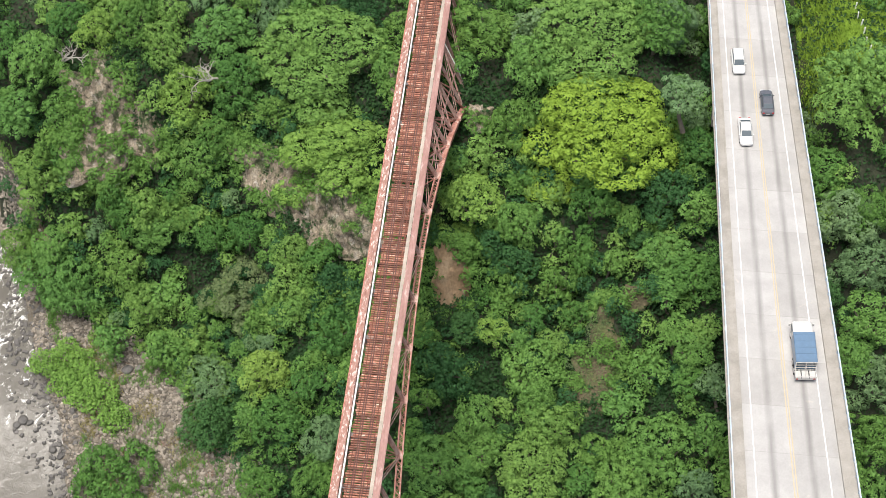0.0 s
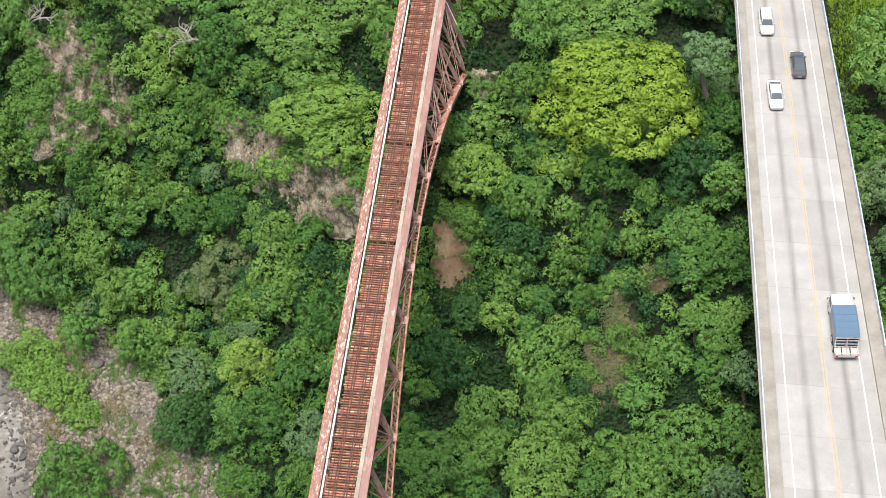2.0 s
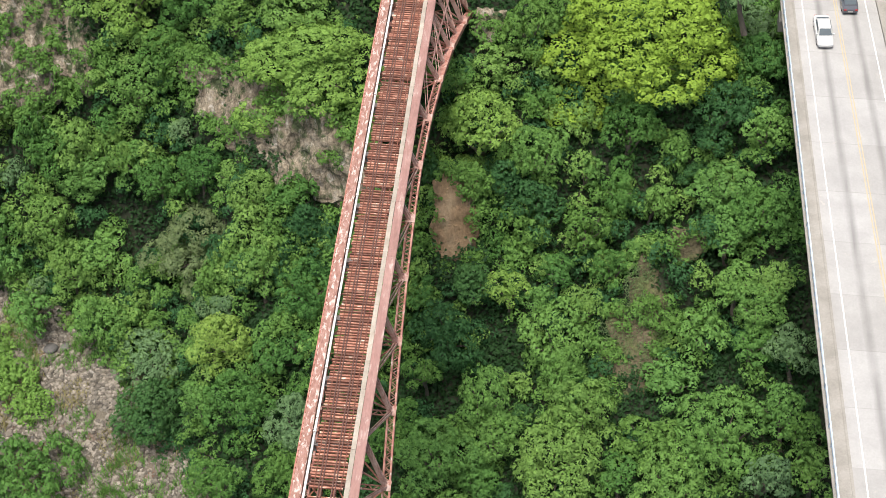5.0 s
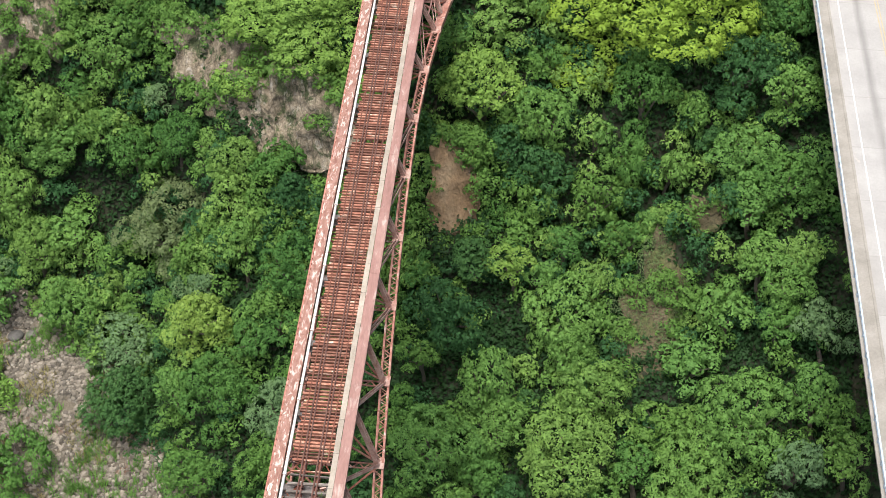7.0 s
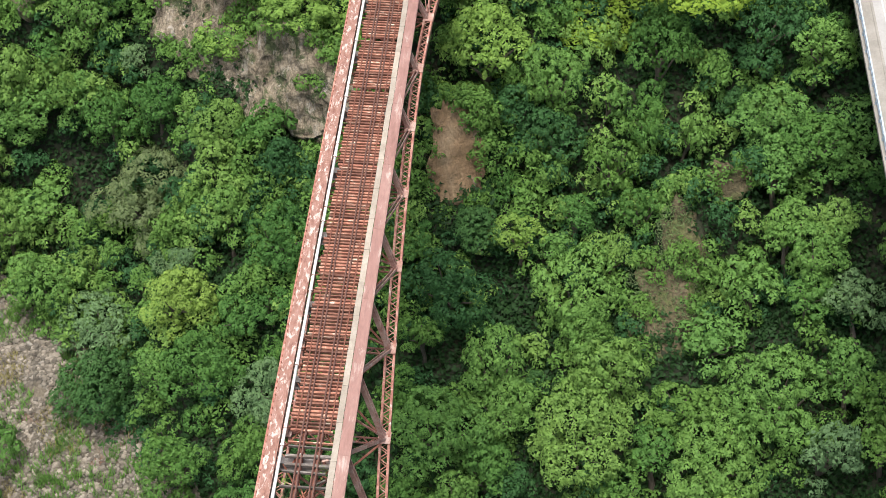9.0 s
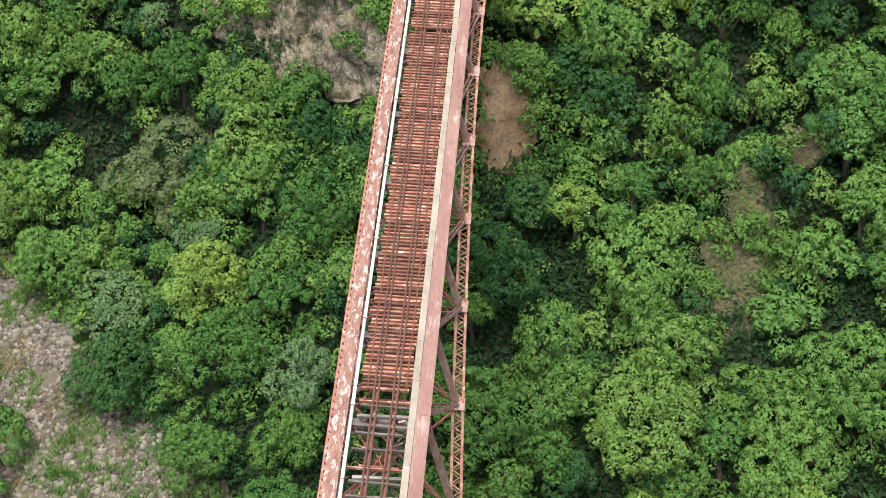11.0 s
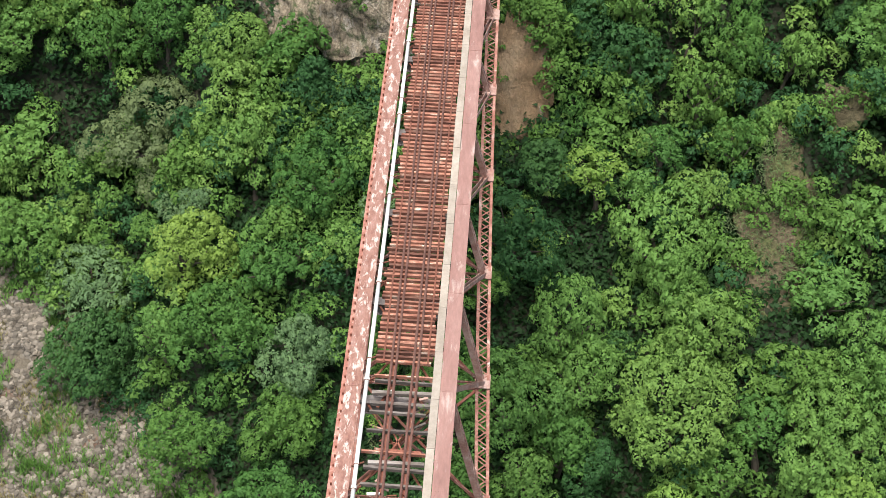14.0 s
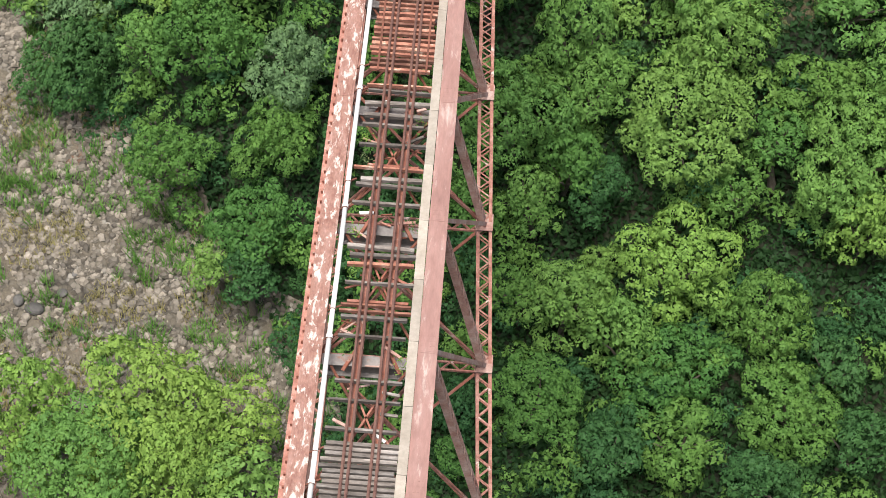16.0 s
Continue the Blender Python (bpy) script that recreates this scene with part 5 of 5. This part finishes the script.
# ---------------------------------------------------------------- the pipe along the deck
pipe = thing("water_pipe", "white-painted water pipe clamped along the bridge deck", "pipe")
y = Y0
r = random.Random(9)
while y < Y1:
    s = Shape()
    s.tube([(0.0, y + 0.02, 0.02), (r.uniform(-0.01, 0.01), y + 3.2, 0.0), (0.0, y + 6.5, 0.02)], [0.105] * 3, 12)
    part("pipe_length", s, MAT_PIPE, pipe, smooth=True)
    s = Shape()
    s.tube([(0.0, y - 0.09, 0.02), (0.0, y + 0.09, 0.02)], [0.135, 0.135], 12)
    part("coupling", s, MAT_PIPE, pipe)
    y += 6.55
for k in range(-7, 17):
    for dy in (-0.7, 0.7):
        s = Shape()
        y = P * k + dy
        s.beam((-0.28, y, -0.12), (0.32, y + 0.35, -0.16), 0.07, 0.06, (0, 1, 0))
        pts = [(0.125 * math.cos(a), y, 0.02 + 0.125 * math.sin(a)) for a in [i * math.pi / 6 for i in range(7)]]
        s.tube(pts, [0.02] * 7, 5)
        part("bracket", s, MAT_RUST_DARK, pipe)

# weeds rooted in the dirt of the open bays
wr = random.Random(15)
for k, (x, y) in enumerate(((0.55, -3.2), (0.6, -4.3), (2.9, -7.7), (0.5, -8.2), (2.7, -5.9), (0.7, -13.9), (2.9, -14.6), (0.55, -16.8), (2.8, -2.2), (0.6, -10.4))):
    vs, fs = [], []
    for _ in range(46):
        p = Vector((wr.gauss(0, 0.16), wr.gauss(0, 0.28), wr.uniform(0.02, 0.35)))
        d = rand_dir(wr, 0.1)
        t = rand_dir(wr)
        blade(vs, fs, p, d, (t - d * t.dot(d)).normalized(), wr.uniform(0.1, 0.2), 0.06, 0.03)
    me = bpy.data.meshes.new("weed")
    me.from_pydata(vs, [], fs)
    me.materials.append(LEAF[("bright", "olive", "mid")[k % 3]])
    ob = new("weed", me)
    ob.location = (x, y, -0.36)
    tagged(ob, "small green weed growing on the rusty bridge stringer", "weed", "weeds on the bridge", "stuff")

# ---------------------------------------------------------------- the highway bridge
HS, HZ, HG, HW = -0.088, -9.0, 0.06, 12.5   # heading, height at y = 0, grade, usual width


def road(u, y, z=0.0):
    """A point u metres across the deck; the deck narrows a little towards the far bank."""
    return (43.58 - 0.06 * y + u * (15.4 - 0.059 * y) / HW, y, HZ + HG * y + z)


def deck_material():
    """Pale concrete with a dark drip stripe down the middle of each lane, cross joints and stains."""
    m = surface("pale_concrete_deck", [(0.3, (0.285, 0.278, 0.268)), (0.7, (0.365, 0.357, 0.345))], 0.3, fine=(0.92, 1.05), fine_scale=5, rough=0.9, bump=0.1, patch=(0.5, 0.62, 0.72, (0.40, 0.375, 0.34)))
    nt = m.node_tree
    bsdf = nt.nodes["Principled BSDF"]
    old = bsdf.inputs["Base Color"].links[0].from_socket
    pos = nt.nodes.new("ShaderNodeNewGeometry").outputs["Position"]
    sep = nt.nodes.new("ShaderNodeSeparateXYZ")
    nt.links.new(pos, sep.inputs[0])
    x, y = sep.outputs[0], sep.outputs[1]
    across = math_node(nt, 'DIVIDE', math_node(nt, 'ADD', math_node(nt, 'SUBTRACT', x, 43.58), math_node(nt, 'MULTIPLY', y, 0.06)),
                       math_node(nt, 'SUBTRACT', 15.4, math_node(nt, 'MULTIPLY', y, 0.059)))
    wear = noise_node(nt, stretch(nt, pos, 1.2, 0.12, 1), 0.9, 5, 0.6)
    for lane in (0.345, 0.655):
        off = math_node(nt, 'ABSOLUTE', math_node(nt, 'SUBTRACT', across, lane), 0)
        band = nt.nodes.new("ShaderNodeMapRange")
        band.inputs["From Min"].default_value, band.inputs["From Max"].default_value = 0.040, 0.006
        nt.links.new(off, band.inputs["Value"])
        old = mix_node(nt, 'MIX', math_node(nt, 'MULTIPLY', band.outputs[0], math_node(nt, 'MULTIPLY', wear, 1.15)), old, (0.145, 0.14, 0.135))
    slab = nt.nodes.new("ShaderNodeTexWhiteNoise")
    slab.noise_dimensions = '1D'
    nt.links.new(math_node(nt, 'ADD', math_node(nt, 'FLOOR', math_node(nt, 'DIVIDE', y, 6.1), 0), math_node(nt, 'MULTIPLY', math_node(nt, 'GREATER_THAN', across, 0.504), 57.0)), slab.inputs["W"])
    old = mix_node(nt, 'MULTIPLY', 1.0, old, ramp_node(nt, slab.outputs["Value"], [(0.0, (0.91, 0.905, 0.895)), (1.0, (1.05, 1.05, 1.05))]))
    joint = math_node(nt, 'LESS_THAN', math_node(nt, 'FRACT', math_node(nt, 'DIVIDE', y, 6.1), 0), 0.014)
    old = mix_node(nt, 'MIX', math_node(nt, 'MULTIPLY', joint, 0.35), old, (0.2, 0.19, 0.18))
    nt.links.new(old, bsdf.inputs["Base Color"])
    return m


MAT_DECK = deck_material()


def strip(u0, u1, z0, z1, y0, y1, n=1):
    s = Shape()
    for i in range(n):
        a, b = y0 + (y1 - y0) * i / n, y0 + (y1 - y0) * (i + 1) / n
        vs = [road(u, y, z) for y in (a, b) for u, z in ((u0, z0), (u1, z0), (u1, z1), (u0, z1))]
        s.add(vs, [(3, 2, 1, 0), (4, 5, 6, 7), (0, 1, 5, 4), (1, 2, 6, 5), (2, 3, 7, 6), (3, 0, 4, 7)])
    return s


highway = thing("highway_bridge", "pale concrete two-lane highway bridge with metal railings", "bridge")
RY0, RY1 = -45, 130
part("deck", strip(0.1, HW - 0.1, -0.35, 0.0, RY0, RY1), MAT_DECK, highway)
for u0, u1 in ((0.0, 1.45), (HW - 1.45, HW)):
    kerb = part("kerb", strip(u0, u1, 0.0, 0.24, RY0, RY1), MAT_KERB, highway)
    inner = u1 if u0 == 0 else u0
    part("kerb_lip", strip(inner - 0.1, inner + 0.1, 0.0, 0.3, RY0, RY1), MAT_KERB, kerb)
for u in (2.5, 9.75):
    part("edge_line", strip(u - 0.05, u + 0.05, 0.0, 0.006, RY0, RY1), MAT_WHITE_PAINT, highway)
for u in (6.16, 6.44):
    part("centre_line", strip(u - 0.06, u + 0.06, 0.0, 0.006, RY0, RY1), MAT_YELLOW_PAINT, highway)
for u in (0.22, HW - 0.22):
    rail = part("railing", strip(u - 0.06, u + 0.06, 0.95, 1.05, RY0, RY1), MAT_RAILING, highway)
    part("lower_rail", strip(u - 0.04, u + 0.04, 0.58, 0.66, RY0, RY1), MAT_RAILING, rail)
    post = Shape()
    post.box((-0.09, -0.09, 0.24), (0.09, 0.09, 0.98))
    pm = post.mesh("railing_post", MAT_RAILING)
    y = 0.0
    while y < 120:
        o = part("railing_post", pm, None, highway)
        o.location = road(u, y)
        y += 2.0
for u in (1.8, 4.8, 7.8, 10.7):
    part("girder", strip(u - 0.3, u + 0.3, -2.0, -0.35, RY0, RY1), MAT_KERB, highway)
for y in (-20, 68, 98):
    s = Shape()
    x0, _, z0 = road(HW / 2, y)
    s.box((x0 - 5.5, y - 0.9, z0 - 3.4), (x0 + 5.5, y + 0.9, z0 - 2.0))
    part("pier_cap", s, MAT_KERB, highway)
    for dx in (-3.2, 3.2):
        s = Shape()
        s.tube([(x0 + dx, y, float(ground(x0 + dx, y)) - 1), (x0 + dx, y, z0 - 3.3)], [0.75, 0.75], 14)
        part("pier", s, MAT_KERB, highway)

# ---------------------------------------------------------------- vehicles on the highway
def paint(name, colour, rough=0.25):
    m = bpy.data.materials.new(name)
    m.use_nodes = True
    nt = m.node_tree
    b = nt.nodes["Principled BSDF"]
    pos = nt.nodes.new("ShaderNodeTexCoord").outputs["Object"]
    dust = ramp_node(nt, noise_node(nt, pos, 3.0, 5, 0.6), [(0.3, (0.9, 0.89, 0.87)), (0.7, (1.0, 1.0, 1.0))])
    nt.links.new(mix_node(nt, 'MULTIPLY', 1.0, colour, dust), b.inputs["Base Color"])
    b.inputs["Roughness"].default_value = rough
    b.inputs["Coat Weight"].default_value = 0.4
    return m


CAR_WHITE, CAR_GREY = paint("white_car_paint", (0.58, 0.58, 0.57)), paint("dark_grey_car_paint", (0.09, 0.095, 0.11))
CAR_BLUE, CAR_FRAME = paint("faded_blue_truck_paint", (0.085, 0.15, 0.235), 0.5), paint("pale_grey_frame_paint", (0.45, 0.44, 0.42), 0.6)
GLASS = paint("dark_window_glass", (0.05, 0.07, 0.085), 0.45)
for socket, value in (("Coat Weight", 0.0), ("Specular IOR Level", 0.25)):
    GLASS.node_tree.nodes["Principled BSDF"].inputs[socket].default_value = value
TYRE = surface("black_tyre_rubber", [(0.3, (0.02, 0.02, 0.02)), (0.7, (0.035, 0.035, 0.035))], 4, rough=0.9, world_space=False)
RIM = surface("alloy_rim", [(0.3, (0.4, 0.4, 0.41)), (0.7, (0.55, 0.55, 0.56))], 3, rough=0.35, metal=0.8, bump=0, world_space=False)
LAMP_CLEAR, LAMP_RED = paint("clear_headlamp", (0.6, 0.62, 0.64), 0.1), paint("red_tail_lamp", (0.35, 0.02, 0.02), 0.2)


def loft(s, sections):
    """Sections along y: (y, half width, bottom, top, roundness); eight points each."""
    n = len(s.v)
    for y, w, b, t, k in sections:
        s.v += [(-w + k, y, b), (w - k, y, b), (w, y, b + k), (w, y, t - k), (w - k, y, t), (-w + k, y, t), (-w, y, t - k), (-w, y, b + k)]
    m = len(sections)
    s.f += [(n + i * 8 + j, n + i * 8 + (j + 1) % 8, n + (i + 1) * 8 + (j + 1) % 8, n + (i + 1) * 8 + j) for i in range(m - 1) for j in range(8)]
    s.f += [tuple(n + j for j in range(7, -1, -1)), tuple(n + (m - 1) * 8 + j for j in range(8))]


def wheel(parent, x, y, r, w):
    s = Shape()
    s.tube([(x - w / 2, y, r), (x - w / 2 + 0.03, y, r), (x + w / 2 - 0.03, y, r), (x + w / 2, y, r)], [r * 0.9, r, r, r * 0.9], 18)
    tyre = part("wheel", s, TYRE, parent)
    s = Shape()
    s.tube([(x - w / 2 - 0.012, y, r), (x + w / 2 + 0.012, y, r)], [r * 0.58, r * 0.58], 14)
    part("rim", s, RIM, tyre)


def pane(name, parent, corners, thick=0.02):
    """A window pane as a thin solid standing a little proud of the body."""
    a, b, c, d = (Vector(p) for p in corners)
    nrm = (b - a).cross(d - a).normalized() * thick
    s = Shape()
    s.add([a, b, c, d, a + nrm, b + nrm, c + nrm, d + nrm], [(3, 2, 1, 0), (4, 5, 6, 7), (0, 1, 5, 4), (1, 2, 6, 5), (2, 3, 7, 6), (3, 0, 4, 7)])
    return part(name, s, GLASS, parent)


def car(label, body_paint, length, width, height, wagon, u, y, heading):
    """A car at u metres across the deck; its nose points to +y before turning."""
    ob = thing("car", label, "car", "cars on the highway")
    L, W, H = length / 2, width / 2, height
    s = Shape()
    loft(s, [(-L, W * 0.82, 0.36, 0.72, 0.08), (-L + 0.12, W * 0.95, 0.26, 0.86, 0.12), (-L * 0.55, W, 0.2, 0.95, 0.14), (0, W, 0.2, 0.95, 0.14), (L * 0.45, W, 0.2, 0.92, 0.14),
             (L - 0.3, W * 0.94, 0.24, 0.78, 0.14), (L - 0.06, W * 0.84, 0.3, 0.68, 0.1), (L, W * 0.74, 0.36, 0.6, 0.08)])
    part("body", s, body_paint, ob, smooth=False)
    back = -L + (0.12 if wagon else 0.55)
    rear_top = -L + (0.5 if wagon else 1.15)
    s = Shape()
    loft(s, [(back, W * 0.84, 0.82, 0.98, 0.06), (rear_top, W * 0.76, 0.82, H - 0.03, 0.1), (0.05, W * 0.78, 0.82, H, 0.1), (L * 0.16, W * 0.77, 0.82, H - 0.04, 0.1), (L * 0.52, W * 0.84, 0.82, 0.96, 0.06)])
    part("roof", s, body_paint, ob)
    zf, zb = H - 0.09, 1.0
    pane("windscreen", ob, [(W * 0.76, L * 0.50, zb), (-W * 0.76, L * 0.50, zb), (-W * 0.66, L * 0.19, zf), (W * 0.66, L * 0.19, zf)], 0.03)
    pane("rear_window", ob, [(-W * 0.74, back + 0.04, zb + 0.02), (W * 0.74, back + 0.04, zb + 0.02), (W * 0.66, rear_top - 0.03, zf), (-W * 0.66, rear_top - 0.03, zf)], 0.03)
    for k in (-1, 1):
        c = [(k * W * 0.83, back + 0.35, zb), (k * W * 0.83, L * 0.44, zb), (k * W * 0.775, L * 0.14, zf), (k * W * 0.775, rear_top + 0.1, zf)]
        pane("side_window", ob, c if k > 0 else c[::-1], 0.025)
        s = Shape()
        s.box((k * W * 1.02 - 0.1, L * 0.36, 0.92), (k * W * 1.02 + 0.1, L * 0.36 + 0.12, 1.06))
        part("wing_mirror", s, body_paint, ob)
        s = Shape()
        s.box((k * W * 0.66 - 0.17, L - 0.14, 0.56), (k * W * 0.66 + 0.17, L - 0.015, 0.70))
        part("headlight", s, LAMP_CLEAR, ob)
        s = Shape()
        s.box((k * W * 0.7 - 0.14, -L - 0.01, 0.64), (k * W * 0.7 + 0.14, -L + 0.1, 0.80))
        part("tail_light", s, LAMP_RED, ob)
        for yy in (-L * 0.60, L * 0.62):
            wheel(ob, k * (W - 0.12), yy, 0.32, 0.22)
    s = Shape()
    s.box((-0.26, -L - 0.02, 0.46), (0.26, -L + 0.05, 0.58))
    part("number_plate", s, CAR_FRAME, ob)
    x, yy, z = road(u, y)
    ob.matrix_world = pose(x, yy, z + 0.004, math.degrees(math.atan(HG)) * math.cos(radians(heading)), 0, heading + math.degrees(-math.atan(HS)) )
    return ob


def truck(u, y):
    ob = thing("truck", "flatbed truck with white cab and faded blue cargo box", "truck")
    s = Shape()
    loft(s, [(1.9, 1.10, 0.5, 2.45, 0.14), (2.2, 1.16, 0.45, 2.62, 0.2), (3.1, 1.16, 0.45, 2.62, 0.2), (3.55, 1.14, 0.45, 2.3, 0.2), (3.75, 1.08, 0.5, 1.5, 0.16), (3.85, 1.0, 0.55, 1.3, 0.12)])
    cab = part("cab", s, CAR_WHITE, ob)
    pane("windscreen", cab, [(1.0, 3.70, 1.55), (-1.0, 3.70, 1.55), (-0.95, 3.50, 2.25), (0.95, 3.50, 2.25)], 0.03)
    for k in (-1, 1):
        c = [(k * 1.165, 2.35, 1.5), (k * 1.165, 3.4, 1.5), (k * 1.165, 3.3, 2.2), (k * 1.165, 2.35, 2.2)]
        pane("side_window", cab, c if k > 0 else c[::-1], 0.02)
        s = Shape()
        s.box((k * 1.38 - 0.09, 3.3, 1.55), (k * 1.38 + 0.09, 3.42, 2.05))
        s.beam((k * 1.1, 3.35, 2.0), (k * 1.38, 3.36, 1.95), 0.05, 0.05, (0, 0, 1))
        part("wing_mirror", s, CAR_FRAME, cab)
    s = Shape()
    s.box((-1.22, -2.2, 1.05), (1.22, 1.7, 1.15))
    for k in (-1, 1):
        s.box((k * 1.2 - 0.04, -2.2, 1.1), (k * 1.2 + 0.04, 1.7, 2.75))
    s.box((-1.22, 1.62, 1.1), (1.22, 1.72, 2.75))
    part("cargo_box", s, CAR_BLUE, ob)
    s = Shape()
    loft(s, [(-2.25, 1.26, 2.70, 2.86, 0.06), (1.75, 1.26, 2.70, 2.90, 0.06)])
    part("tarpaulin", s, CAR_BLUE, ob, "stretched blue tarpaulin")
    for k in range(5):
        s = Shape()
        s.beam((-1.27, -2.0 + k * 0.85, 2.905), (1.27, -2.0 + k * 0.85, 2.905), 0.05, 0.03, (0, 1, 0))
        part("tarpaulin_hoop", s, CAR_BLUE, ob)
    s = Shape()
    for x in (-1.2, 0.0, 1.2):
        s.beam((x, -2.3, 1.0), (x, -2.3, 2.75), 0.09, 0.09)
        s.beam((x, -3.4, 0.9), (x, -2.3, 2.1), 0.07, 0.07)
    for z in (1.05, 1.6, 2.2, 2.72):
        s.beam((-1.22, -2.32, z), (1.22, -2.32, z), 0.08, 0.08, (0, 1, 0))
    part("tail_frame", s, CAR_FRAME, ob, "pale grey tubular tail frame")
    s = Shape()
    s.box((-1.2, -3.5, 0.82), (1.2, -2.2, 0.92))
    for x in (-1.2, 1.2):
        s.beam((x, -3.45, 0.8), (x, -3.45, 1.5), 0.08, 0.08)
    s.beam((-1.2, -3.45, 1.5), (1.2, -3.45, 1.5), 0.08, 0.08, (0, 1, 0))
    s.beam((-1.2, -3.45, 1.15), (1.2, -3.45, 1.15), 0.06, 0.06, (0, 1, 0))
    part("tail_platform", s, CAR_FRAME, ob)
    s = Shape()
    for k in (-0.45, 0.45):
        s.box((k - 0.06, -3.4, 0.7), (k + 0.06, 2.2, 0.95))
    part("chassis", s, TYRE, ob)
    for k in (-1, 1):
        for yy in (-2.1, -1.0, 2.75):
            wheel(ob, k * 0.98, yy, 0.5, 0.34 if yy > 0 else 0.5)
        s = Shape()
        s.box((k * 1.0 - 0.13, -3.53, 0.92), (k * 1.0 + 0.13, -3.46, 1.04))
        part("tail_light", s, LAMP_RED, ob)
    x, yy, z = road(u, y)
    ob.matrix_world = pose(x, yy, z + 0.004, math.degrees(math.atan(HG)), 0, math.degrees(-math.atan(HS)))
    return ob


car("white hatchback car driving on the pale concrete deck", CAR_WHITE, 4.0, 1.7, 1.48, True, 4.1, 75.0, 180)
car("white saloon car driving on the pale concrete deck", CAR_WHITE, 4.2, 1.7, 1.43, False, 4.3, 63.5, 180)
car("dark grey saloon car with tinted windows on the deck", CAR_GREY, 3.9, 1.66, 1.42, False, 7.7, 68.5, 0)
truck(8.4, 31.2)
